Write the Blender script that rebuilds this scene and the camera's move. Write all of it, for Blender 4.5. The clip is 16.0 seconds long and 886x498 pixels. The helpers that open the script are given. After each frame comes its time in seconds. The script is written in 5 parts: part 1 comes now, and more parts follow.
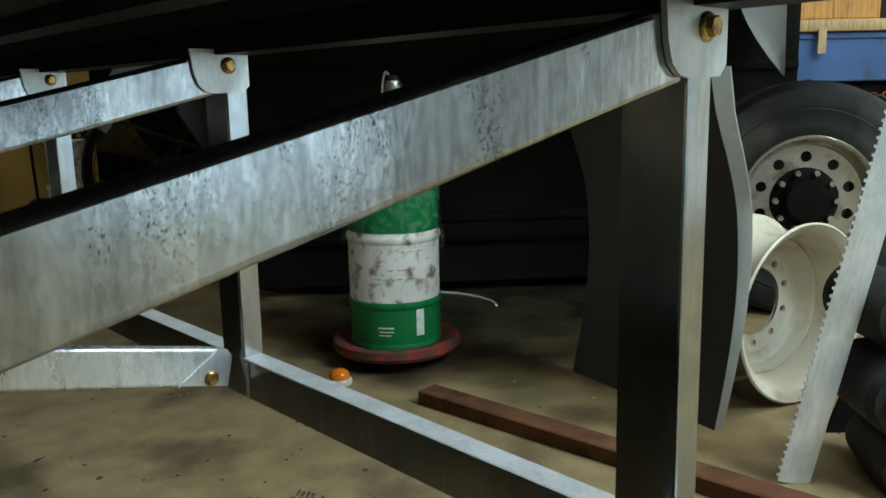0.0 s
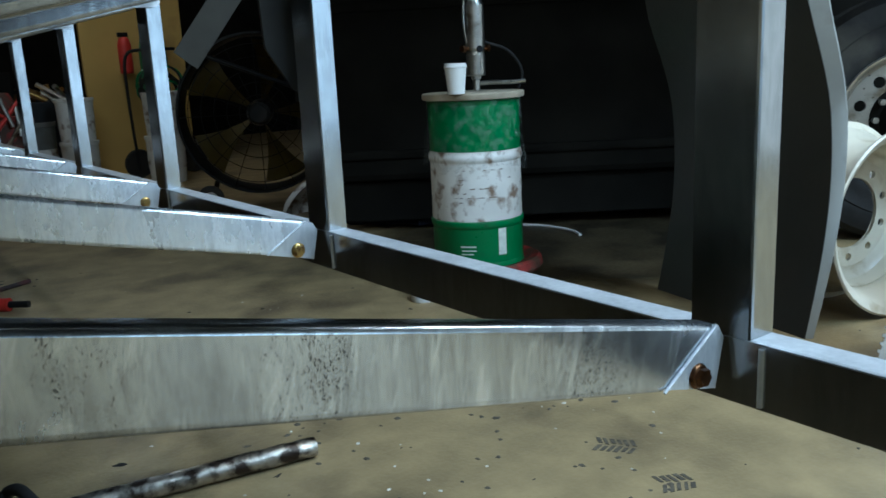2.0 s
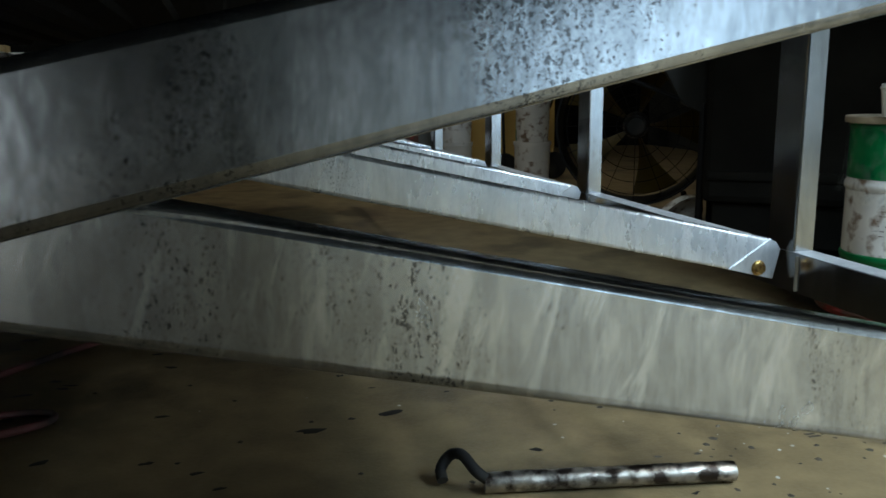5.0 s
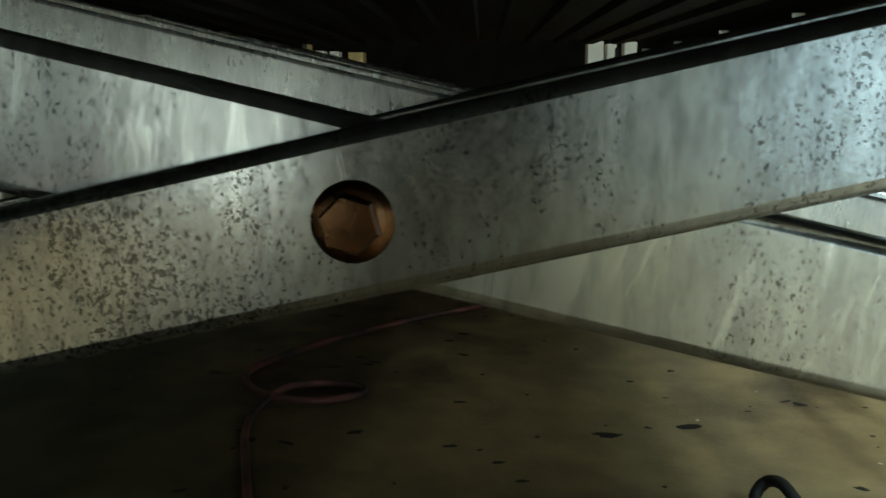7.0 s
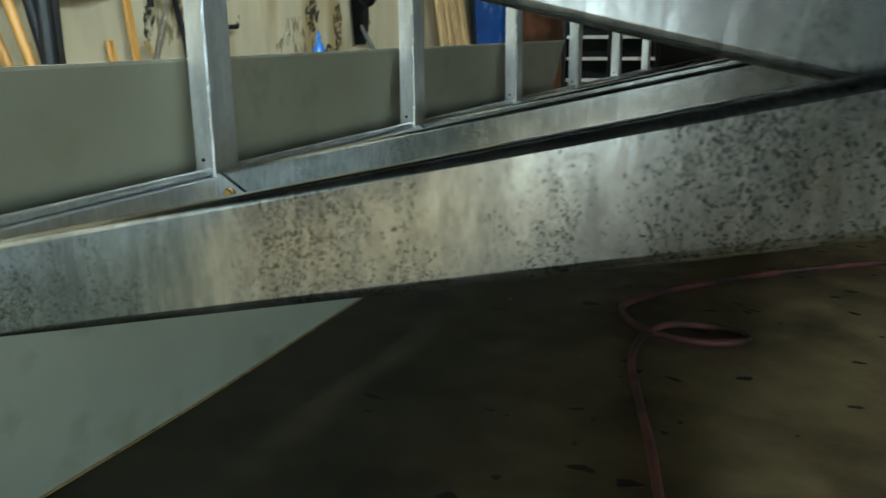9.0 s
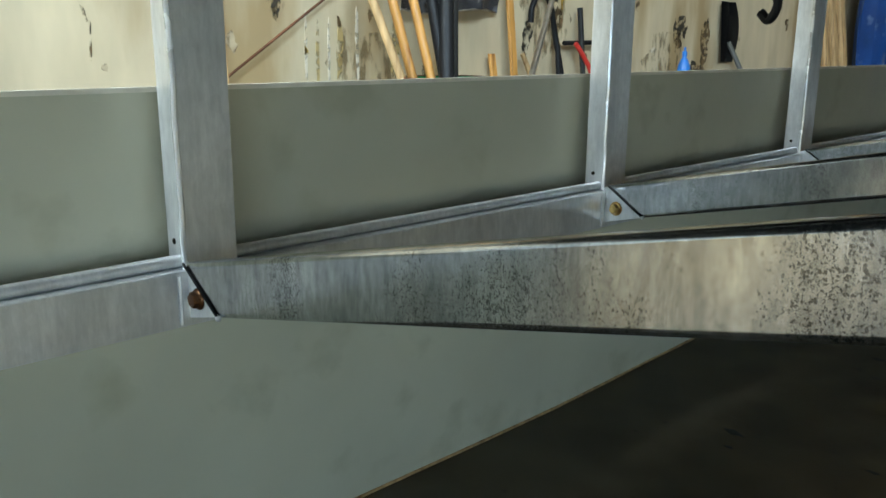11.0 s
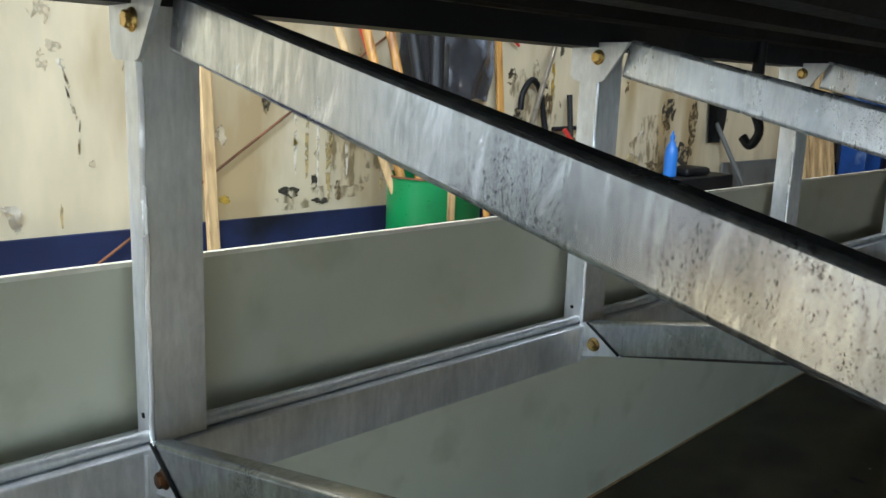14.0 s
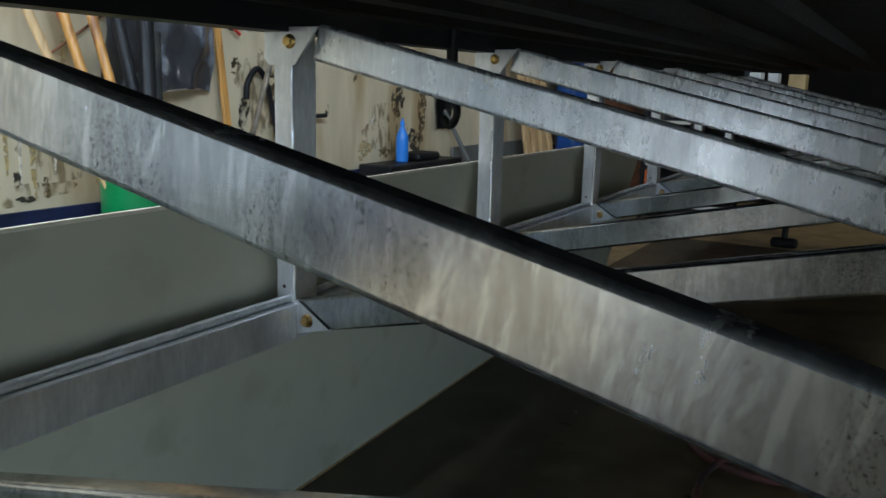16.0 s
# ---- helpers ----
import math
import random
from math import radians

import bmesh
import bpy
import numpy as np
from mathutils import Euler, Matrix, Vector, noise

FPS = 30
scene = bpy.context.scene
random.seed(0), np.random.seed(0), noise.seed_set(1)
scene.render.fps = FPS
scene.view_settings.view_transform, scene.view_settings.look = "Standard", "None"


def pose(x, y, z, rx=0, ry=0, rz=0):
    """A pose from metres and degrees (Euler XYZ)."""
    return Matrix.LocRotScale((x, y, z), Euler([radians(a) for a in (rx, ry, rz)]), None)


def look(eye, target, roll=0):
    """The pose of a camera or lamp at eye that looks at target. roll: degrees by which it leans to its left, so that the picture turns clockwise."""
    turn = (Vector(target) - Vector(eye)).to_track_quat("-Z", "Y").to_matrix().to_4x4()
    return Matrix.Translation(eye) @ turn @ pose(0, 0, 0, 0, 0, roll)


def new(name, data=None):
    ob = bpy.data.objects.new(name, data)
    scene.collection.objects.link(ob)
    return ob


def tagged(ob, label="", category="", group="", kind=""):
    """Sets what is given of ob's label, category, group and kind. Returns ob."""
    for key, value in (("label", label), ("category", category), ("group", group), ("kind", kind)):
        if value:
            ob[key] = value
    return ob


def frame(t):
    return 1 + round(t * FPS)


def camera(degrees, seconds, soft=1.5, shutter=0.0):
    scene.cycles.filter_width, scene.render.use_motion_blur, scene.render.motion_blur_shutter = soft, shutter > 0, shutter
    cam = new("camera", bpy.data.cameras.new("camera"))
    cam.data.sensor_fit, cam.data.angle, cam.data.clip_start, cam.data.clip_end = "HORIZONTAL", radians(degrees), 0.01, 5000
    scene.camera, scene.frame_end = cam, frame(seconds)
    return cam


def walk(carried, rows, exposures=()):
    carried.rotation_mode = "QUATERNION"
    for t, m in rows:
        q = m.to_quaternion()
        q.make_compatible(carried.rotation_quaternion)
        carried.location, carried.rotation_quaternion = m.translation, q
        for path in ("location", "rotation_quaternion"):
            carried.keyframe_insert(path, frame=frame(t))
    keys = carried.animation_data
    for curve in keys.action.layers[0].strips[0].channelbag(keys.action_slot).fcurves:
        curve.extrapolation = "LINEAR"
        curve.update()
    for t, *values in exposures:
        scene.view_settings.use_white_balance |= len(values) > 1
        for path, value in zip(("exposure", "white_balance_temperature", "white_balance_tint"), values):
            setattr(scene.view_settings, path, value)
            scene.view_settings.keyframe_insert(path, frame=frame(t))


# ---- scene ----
LENS = 56.31
cam = camera(LENS, 16.0, shutter=0.2)


def aim(x, y, z, yaw, pitch, lean):
    a, b = radians(yaw), radians(pitch)
    way = Vector((-math.sin(a) * math.cos(b), math.cos(a) * math.cos(b), math.sin(b)))
    eye = Vector((x, y, z))
    return look(eye, eye + way, lean)


PATH = [
    # seconds, x, y, z, yaw, pitch, lean
    (0.0, 0.5165, -0.4784, 0.5326, -42.709, -10.565, -1.228),
    (0.5, 0.4820, -0.4919, 0.4807, -43.352, -11.278, -1.109),
    (1.0, 0.4676, -0.5035, 0.4503, -43.130, -12.346, -0.257),
    (1.5, 0.4466, -0.5206, 0.3982, -41.480, -12.617, -1.118),
    (2.0, 0.4855, -0.5241, 0.3517, -36.620, -12.612, -2.800),
    (2.5, 0.4692, -0.4951, 0.3305, -32.814, -11.583, -2.892),
    (3.0, 0.4243, -0.5002, 0.3483, -27.870, -11.007, -2.667),
    (3.5, 0.3817, -0.4633, 0.3480, -23.039, -10.297, -2.476),
    (3.7, 0.3658, -0.4529, 0.3480, -21.412, -10.295, -2.207),
    (5.8, 0.1597, -0.3934, 0.3558, -8.640, -11.566, -0.697),
    (6.0, 0.1468, -0.3864, 0.3571, -6.576, -11.650, -0.885),
    (6.5, 0.1058, -0.3810, 0.3534, -2.399, -11.090, -0.225),
    (7.0, 0.0704, -0.3791, 0.3528, 2.625, -11.082, 0.090),
    (7.5, 0.0363, -0.3798, 0.3538, 7.732, -11.746, -0.090),
    (8.0, -0.0021, -0.3544, 0.3435, 12.778, -12.917, -0.565),
    (8.5, -0.0662, -0.4154, 0.3359, 17.311, -13.392, -0.989),
    (9.0, -0.1459, -0.4423, 0.3246, 24.240, -14.760, -0.511),
    (9.5, -0.2030, -0.4670, 0.3149, 32.051, -15.362, 0.105),
    (10.0, -0.2254, -0.4919, 0.3230, 39.998, -15.724, -0.162),
    (10.2, -0.2300, -0.4998, 0.3223, 42.598, -15.445, -0.463),
    (12.3, -0.2834, -0.5225, 0.4172, 48.636, -12.126, 1.276),
    (12.5, -0.2669, -0.5120, 0.4413, 49.339, -12.183, 1.220),
    (13.0, -0.2692, -0.4965, 0.4719, 49.503, -11.633, 0.715),
    (13.5, -0.2763, -0.4927, 0.4911, 48.200, -10.574, 1.699),
    (14.0, -0.2678, -0.4740, 0.5301, 45.994, -11.311, 2.129),
    (14.5, -0.2556, -0.4584, 0.5272, 42.293, -11.351, 2.302),
    (15.0, -0.2246, -0.4475, 0.5019, 38.196, -10.730, 2.264),
    (15.5, -0.1809, -0.4599, 0.5176, 33.753, -11.250, 1.642),
    (16.0, -0.1378, -0.4418, 0.5127, 29.508, -11.224, 1.463),
]

EXPOSURES = [(0.0, -0.8, 6300, 7), (1.0, -0.55, 6000, 7), (1.5, -0.45, 5500, 8), (2.0, -0.55, 5250, 9), (3.7, -0.55, 5150, 12), (6.0, -0.7, 6300, 9), (6.5, -0.6, 6400, 6), (7.0, -0.2, 6600, -2),
             (7.5, 0.2, 6700, -9), (8.0, 0.55, 6500, -7), (8.5, 0.72, 6150, -4), (9.0, 0.88, 5800, 0), (9.5, 0.9, 5750, 4), (10.0, 0.9, 5700, 5), (12.5, 1.2, 5950, 17), (14.0, 0.98, 5800, 17), (15.0, 0.7, 5700, 18), (16.0, 0.42, 5500, 16)]
walk(cam, [(row[0], aim(*row[1:])) for row in PATH], EXPOSURES)

# ---- world and lights ----
world = bpy.data.worlds.new("world")
scene.world = world
world.use_nodes = True
sky = world.node_tree.nodes.new("ShaderNodeTexSky")
sky.sky_type = "NISHITA"
sky.sun_disc = False
sky.sun_elevation = radians(35)
sky.sun_rotation = radians(200)
world.node_tree.links.new(sky.outputs[0], world.node_tree.nodes["Background"].inputs[0])
world.node_tree.nodes["Background"].inputs[1].default_value = 0.02


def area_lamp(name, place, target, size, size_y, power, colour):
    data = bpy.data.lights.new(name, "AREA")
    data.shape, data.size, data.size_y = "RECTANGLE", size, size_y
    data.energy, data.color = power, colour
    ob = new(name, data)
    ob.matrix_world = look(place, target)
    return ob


FLOOR = -0.525
CEIL = 3.7
# unseen daylight: ceiling panels added to brighten the floor, doors inferred from reflections
CEILING_FILLS = [(3.2, -3.2, 1.6, 2.6, 560, (0.70, 0.90, 1.0)), (-1.75, -4.1, 0.9, 2.4, 330, (0.92, 1.0, 0.96))]
for lx, ly, wide, deep, power, tint in CEILING_FILLS:
    area_lamp("ceiling_fill", (lx, ly, CEIL - 0.03), (lx, ly, 0), wide, deep, power, tint)
area_lamp("door_daylight", (4.4, -6.9, 0.7), (1.6, 2.0, 0.2), 3.0, 2.2, 62, (0.66, 0.88, 1.0))
area_lamp("low_door_daylight", (-2.16, -6.9, -0.02), (-0.6, 1.0, 0.1), 0.9, 1.0, 7, (0.90, 1.0, 0.97))
# low east lamp added to brighten the floor and west faces
area_lamp("east_fill", (6.3, -2.2, 0.25), (0.0, -0.6, 0.1), 2.3, 1.4, 14, (0.90, 0.97, 0.88))
# unseen tube lamps, placed by the rail's shadow and by the brightness needed below
TUBES = [(-1.65, -0.6, 5), (-1.65, 3.4, 5), (-1.65, 7.2, 5), (2.3, 0.2, 14), (3.3, -0.5, 90), (5.4, -0.7, 100), (2.4, 6.4, 32)]
for lx, ly, power in TUBES:
    area_lamp("unseen_tube_light", (lx, ly, CEIL - 0.16), (lx, ly, 0), 0.3, 1.4, power, (1.0, 0.97, 0.80) if lx < 3 else (0.90, 0.98, 0.97))

# ---- materials ----
def material(name, colour, rough=0.6, metal=0.0, spread=0.25, scale=8.0, stain=None, stain_scale=3.0, stain_amount=0.35,
             bump=0.15, fine=60.0, stretch=(1, 1, 1), alpha=1.0, transmission=0.0, clear=0.0, rough_spread=0.15, gloss=0.5, broken=0.0):
    """A surface with grain and stains at two scales, in metres of the object."""
    m = bpy.data.materials.new(name)
    m.use_nodes = True
    nt = m.node_tree
    bsdf = nt.nodes["Principled BSDF"]
    link = nt.links.new
    coord = nt.nodes.new("ShaderNodeTexCoord")
    mapping = nt.nodes.new("ShaderNodeMapping")
    mapping.inputs["Scale"].default_value = stretch
    link(coord.outputs["Object"], mapping.inputs["Vector"])
    info = nt.nodes.new("ShaderNodeObjectInfo")
    shift = nt.nodes.new("ShaderNodeVectorMath")
    shift.operation = "SCALE"
    comb = nt.nodes.new("ShaderNodeCombineXYZ")
    for i in range(3):
        link(info.outputs["Random"], comb.inputs[i])
    link(comb.outputs[0], shift.inputs[0])
    shift.inputs["Scale"].default_value = 7.0
    add = nt.nodes.new("ShaderNodeVectorMath")
    link(mapping.outputs[0], add.inputs[0])
    link(shift.outputs[0], add.inputs[1])

    def noise_at(size, detail=4.0):
        n = nt.nodes.new("ShaderNodeTexNoise")
        n.inputs["Scale"].default_value, n.inputs["Detail"].default_value = size, detail
        link(add.outputs[0], n.inputs["Vector"])
        return n
    grain = noise_at(scale)
    ramp = nt.nodes.new("ShaderNodeValToRGB")
    ramp.color_ramp.elements[0].position, ramp.color_ramp.elements[1].position = 0.3, 0.7
    lo, hi = [max(0.0, c * (1 - spread)) for c in colour], [min(1.0, c * (1 + spread)) for c in colour]
    ramp.color_ramp.elements[0].color, ramp.color_ramp.elements[1].color = (*lo, 1), (*hi, 1)
    link(grain.outputs["Fac"], ramp.inputs[0])
    out = ramp.outputs[0]
    if stain:
        blot = noise_at(stain_scale, 8.0)
        mask = nt.nodes.new("ShaderNodeValToRGB")
        edge = 0.72 - 0.35 * stain_amount
        mask.color_ramp.elements[0].position, mask.color_ramp.elements[1].position = edge - 0.06, edge + 0.08
        link(blot.outputs["Fac"], mask.inputs[0])
        mix = nt.nodes.new("ShaderNodeMix")
        mix.data_type = "RGBA"
        link(mask.outputs[0], mix.inputs["Factor"])
        link(out, mix.inputs["A"])
        mix.inputs["B"].default_value = (*stain, 1)
        out = mix.outputs["Result"]
    link(out, bsdf.inputs["Base Color"])
    small = noise_at(fine, 5.0)
    span = nt.nodes.new("ShaderNodeMapRange")
    span.inputs["To Min"].default_value, span.inputs["To Max"].default_value = max(0.03, rough - rough_spread), min(1, rough + rough_spread)
    link(small.outputs["Fac"], span.inputs["Value"])
    link(span.outputs[0], bsdf.inputs["Roughness"])
    bsdf.inputs["Metallic"].default_value = metal
    bsdf.inputs["Alpha"].default_value = alpha
    bsdf.inputs["Transmission Weight"].default_value = transmission
    bsdf.inputs["Specular IOR Level"].default_value = gloss
    if broken:
        # flecks by alpha: worn paint, and the film's painted glints
        gaps = noise_at(34, 8.0)
        cut = nt.nodes.new("ShaderNodeMapRange")
        cut.inputs["From Min"].default_value, cut.inputs["From Max"].default_value = 0.36 + 0.2 * broken, 0.50 + 0.2 * broken
        cut.inputs["To Max"].default_value = alpha
        link(gaps.outputs["Fac"], cut.inputs["Value"])
        link(cut.outputs[0], bsdf.inputs["Alpha"])
    bsdf.inputs["Coat Weight"].default_value = clear
    if bump:
        b = nt.nodes.new("ShaderNodeBump")
        b.inputs["Strength"].default_value, b.inputs["Distance"].default_value = bump, 0.003
        link(small.outputs["Fac"], b.inputs["Height"])
        link(b.outputs[0], bsdf.inputs["Normal"])
    return m


def galvanised(name, tone=0.62, speckle=0.5, rough=0.34, stretch=(1, 1, 1), metal=0.84, tears=0.0):
    """Hot-dip zinc: cloudy spangle, runs, dark specks and a dull bloom."""
    m = bpy.data.materials.new(name)
    m.use_nodes = True
    nt = m.node_tree
    bsdf, link = nt.nodes["Principled BSDF"], nt.links.new
    coord = nt.nodes.new("ShaderNodeTexCoord")
    info = nt.nodes.new("ShaderNodeObjectInfo")
    mapping = nt.nodes.new("ShaderNodeMapping")
    mapping.inputs["Scale"].default_value = stretch
    link(coord.outputs["Object"], mapping.inputs["Vector"])
    comb = nt.nodes.new("ShaderNodeVectorMath")
    comb.operation = "SCALE"
    comb.inputs[0].default_value = (5.0, 3.0, 4.0)
    link(info.outputs["Random"], comb.inputs["Scale"])
    add = nt.nodes.new("ShaderNodeVectorMath")
    link(mapping.outputs[0], add.inputs[0])
    link(comb.outputs[0], add.inputs[1])

    def noise_at(size, detail=4.0, distort=0.0, source=None, grain=0.5):
        n = nt.nodes.new("ShaderNodeTexNoise")
        n.inputs["Roughness"].default_value = grain
        n.inputs["Scale"].default_value, n.inputs["Detail"].default_value, n.inputs["Distortion"].default_value = size, detail, distort
        link(source or add.outputs[0], n.inputs["Vector"])
        return n

    def ramp(src, p0, c0, p1, c1):
        r = nt.nodes.new("ShaderNodeValToRGB")
        r.color_ramp.elements[0].position, r.color_ramp.elements[1].position = p0, p1
        r.color_ramp.elements[0].color, r.color_ramp.elements[1].color = (*c0, 1), (*c1, 1)
        link(src, r.inputs[0])
        return r.outputs[0]

    def mixed(fac, a, b, mode="MIX"):
        x = nt.nodes.new("ShaderNodeMix")
        x.data_type, x.blend_type = "RGBA", mode
        link(fac, x.inputs["Factor"])
        for s, v in (("A", a), ("B", b)):
            if isinstance(v, tuple):
                x.inputs[s].default_value = (*v, 1)
            else:
                link(v, x.inputs[s])
        return x.outputs["Result"]
    across = nt.nodes.new("ShaderNodeMapping")
    across.inputs["Scale"].default_value = (1.0, 1.0, 0.42)
    link(add.outputs[0], across.inputs["Vector"])
    short = nt.nodes.new("ShaderNodeMapping")
    short.inputs["Scale"].default_value = (1.0, 1.0, 0.65)
    link(add.outputs[0], short.inputs["Vector"])
    cloud = ramp(noise_at(13, 10, 0.0, across.outputs[0], 0.6).outputs["Fac"], 0.36, (tone * (0.90 - 0.10 * speckle), tone * (0.92 - 0.10 * speckle), tone * (0.93 - 0.09 * speckle)), 0.64, (tone * 1.15, tone * 1.17, tone * 1.18))
    cells = nt.nodes.new("ShaderNodeTexVoronoi")
    cells.inputs["Scale"].default_value = 55
    link(add.outputs[0], cells.inputs["Vector"])
    bw = nt.nodes.new("ShaderNodeRGBToBW")
    link(cells.outputs["Color"], bw.inputs[0])
    flake = ramp(bw.outputs[0], 0.1, (0.94, 0.94, 0.94), 0.9, (1.0, 1.0, 1.0))
    one = nt.nodes.new("ShaderNodeValue")
    one.outputs[0].default_value = 1.0
    zinc = mixed(one.outputs[0], cloud, flake, "MULTIPLY")
    # fine runs down the bar
    long = nt.nodes.new("ShaderNodeMapping")
    long.inputs["Scale"].default_value = (1.0, 1.0, 0.14)
    link(add.outputs[0], long.inputs["Vector"])
    run = ramp(noise_at(110, 5, 0.3, long.outputs[0], 0.6).outputs["Fac"], 0.36, (0.95 - 0.10 * speckle, 0.955 - 0.10 * speckle, 0.96 - 0.10 * speckle), 0.62, (1.06, 1.06, 1.06))
    zinc = mixed(one.outputs[0], zinc, run, "MULTIPLY")
    # dark round pits of many sizes, gathered in patches
    pit = nt.nodes.new("ShaderNodeTexVoronoi")
    pit.inputs["Scale"].default_value = 620
    wob = nt.nodes.new("ShaderNodeVectorMath")
    wob.operation = "MULTIPLY_ADD"
    link(noise_at(420, 2).outputs["Color"], wob.inputs[0])
    wob.inputs[1].default_value = (0.004, 0.004, 0.004)
    link(short.outputs[0], wob.inputs[2])
    link(wob.outputs[0], pit.inputs["Vector"])
    chance = nt.nodes.new("ShaderNodeRGBToBW")
    link(pit.outputs["Color"], chance.inputs[0])
    patch = nt.nodes.new("ShaderNodeMapRange")
    patch.inputs["From Min"].default_value, patch.inputs["From Max"].default_value = 0.40, 0.64
    patch.inputs["To Min"].default_value, patch.inputs["To Max"].default_value = 0.09 * speckle, 1.25 * speckle
    link(noise_at(9, 5, 0.3, across.outputs[0], 0.6).outputs["Fac"], patch.inputs["Value"])
    power = nt.nodes.new("ShaderNodeMath")
    power.operation = "POWER"
    link(chance.outputs[0], power.inputs[0])
    power.inputs[1].default_value = 1.7
    size = nt.nodes.new("ShaderNodeMath")
    size.operation = "MULTIPLY"
    link(power.outputs[0], size.inputs[0])
    link(patch.outputs[0], size.inputs[1])
    total = nt.nodes.new("ShaderNodeMath")
    total.operation = "SUBTRACT"
    link(size.outputs[0], total.inputs[0])
    link(pit.outputs["Distance"], total.inputs[1])
    speck = ramp(total.outputs[0], 0.0, (0, 0, 0), 0.30, (0.80, 0.80, 0.80))
    zinc = mixed(speck, zinc, (0.075, 0.075, 0.07))
    # broken crystals of the zinc, pale against dull, and scuffs along the bar
    crystal = ramp(noise_at(120, 7, 0.15, across.outputs[0], 0.72).outputs["Fac"], 0.40, (1 - 0.16 * speckle, 1 - 0.16 * speckle, 1 - 0.16 * speckle), 0.58, (1.04, 1.04, 1.04))
    zinc = mixed(one.outputs[0], zinc, crystal, "MULTIPLY")
    if tears:
        # slanting pale tears where the zinc ran off
        slant = nt.nodes.new("ShaderNodeMapping")
        slant.vector_type = "TEXTURE"
        slant.inputs["Rotation"].default_value = (0.0, radians(20), 0.0)
        slant.inputs["Scale"].default_value = (1.0, 3.0, 3.6)
        link(add.outputs[0], slant.inputs["Vector"])
        tear = ramp(noise_at(58, 7, 0.5, slant.outputs[0], 0.66).outputs["Fac"], 0.53, (0, 0, 0), 0.63, (tears, tears, tears))
        zinc = mixed(tear, zinc, (0.93, 0.95, 0.97))
    link(zinc, bsdf.inputs["Base Color"])
    bsdf.inputs["Metallic"].default_value = metal
    dull = nt.nodes.new("ShaderNodeMapRange")
    dull.inputs["From Min"].default_value, dull.inputs["From Max"].default_value = 0.3, 0.7
    dull.inputs["To Min"].default_value, dull.inputs["To Max"].default_value = rough - 0.03, rough + 0.08
    link(noise_at(14, 9, 0.1, short.outputs[0], 0.6).outputs["Fac"], dull.inputs["Value"])
    link(dull.outputs[0], bsdf.inputs["Roughness"])
    b = nt.nodes.new("ShaderNodeBump")
    b.inputs["Strength"].default_value, b.inputs["Distance"].default_value = 0.03 + 0.03 * speckle, 0.0016
    link(noise_at(170, 5, 0.0, short.outputs[0]).outputs["Fac"], b.inputs["Height"])
    link(b.outputs[0], bsdf.inputs["Normal"])
    return m


ZINC = galvanised("galvanised_steel", 0.52, 1.25, 0.18, metal=0.95)
ZINC_RUNS = galvanised("galvanised_steel_with_runs", 0.62, 0.80, 0.21, (1.0, 1.0, 0.72), 0.92, tears=0.7)
# lighter copy: farther falling braces painted as if in stronger light
ZINC_LIT = galvanised("galvanised_steel_lit", 0.90, 0.75, 0.25, (1.0, 1.0, 0.72), 0.66, tears=0.6)
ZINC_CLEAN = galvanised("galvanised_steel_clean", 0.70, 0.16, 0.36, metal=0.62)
# darker copy for the shaded east faces, paler one for the lit rail top
ZINC_SHADED = galvanised("galvanised_steel_shaded", 0.40, 0.05, 0.16, metal=0.985)
ZINC_LIT_TOP = galvanised("galvanised_steel_lit_top", 0.60, 0.15, 0.42, metal=0.25)
ZINC_BRIGHT = galvanised("bright_bead_glint", 0.92, 0.0, 0.22, metal=0.45)
BRASS = material("yellow_zinc", (0.62, 0.42, 0.14), 0.32, 1.0, 0.2, 60, (0.25, 0.13, 0.05), 60, 0.5)
RUSTBOLT = material("coppery_bolt", (0.13, 0.065, 0.032), 0.3, 1.0, 0.3, 80, (0.16, 0.07, 0.03), 60, 0.5)
DECK = material("dark_deck_steel", (0.012, 0.012, 0.0115), 0.6, 0.2, 0.3, 5, (0.012, 0.011, 0.010), 2.0, 0.6, gloss=0.12)
CONCRETE = material("oily_concrete", (0.295, 0.218, 0.108), 0.46, 0.0, 0.22, 9.0, (0.13, 0.095, 0.050), 2.6, 0.40, 0.35, 90, rough_spread=0.2, gloss=0.45)
CREAM = material("cream_painted_wall", (0.54, 0.45, 0.295), 0.5, 0.0, 0.15, 7.0, (0.36, 0.26, 0.13), 3.0, 0.48, 0.25, 25, stretch=(1, 1, 0.28))
YELLOWWALL = material("ochre_wall", (0.55, 0.36, 0.10), 0.7, 0.0, 0.12, 1.5, (0.3, 0.19, 0.06), 2, 0.25)
DARKWALL = material("dark_wall", (0.055, 0.052, 0.045), 0.8, 0.0, 0.3, 1.2, (0.02, 0.02, 0.018), 1.5, 0.4, gloss=0.1)
DIMWALL = material("dim_workshop_wall", (0.34, 0.34, 0.32), 0.7, 0.0, 0.15, 1.2, (0.15, 0.14, 0.12), 1.5, 0.3)
GREYWALL = material("grey_workshop_wall", (0.66, 0.67, 0.64), 0.7, 0.0, 0.08, 1.2, (0.5, 0.49, 0.45), 1.5, 0.3)
CEILING = material("grey_ceiling", (0.50, 0.50, 0.47), 0.8, 0.0, 0.15, 1.0, (0.15, 0.14, 0.12), 1.2, 0.3)
NAVY = material("navy_base_paint", (0.016, 0.022, 0.060), 0.5, 0.0, 0.3, 3, (0.01, 0.01, 0.015), 3, 0.4, gloss=0.2)
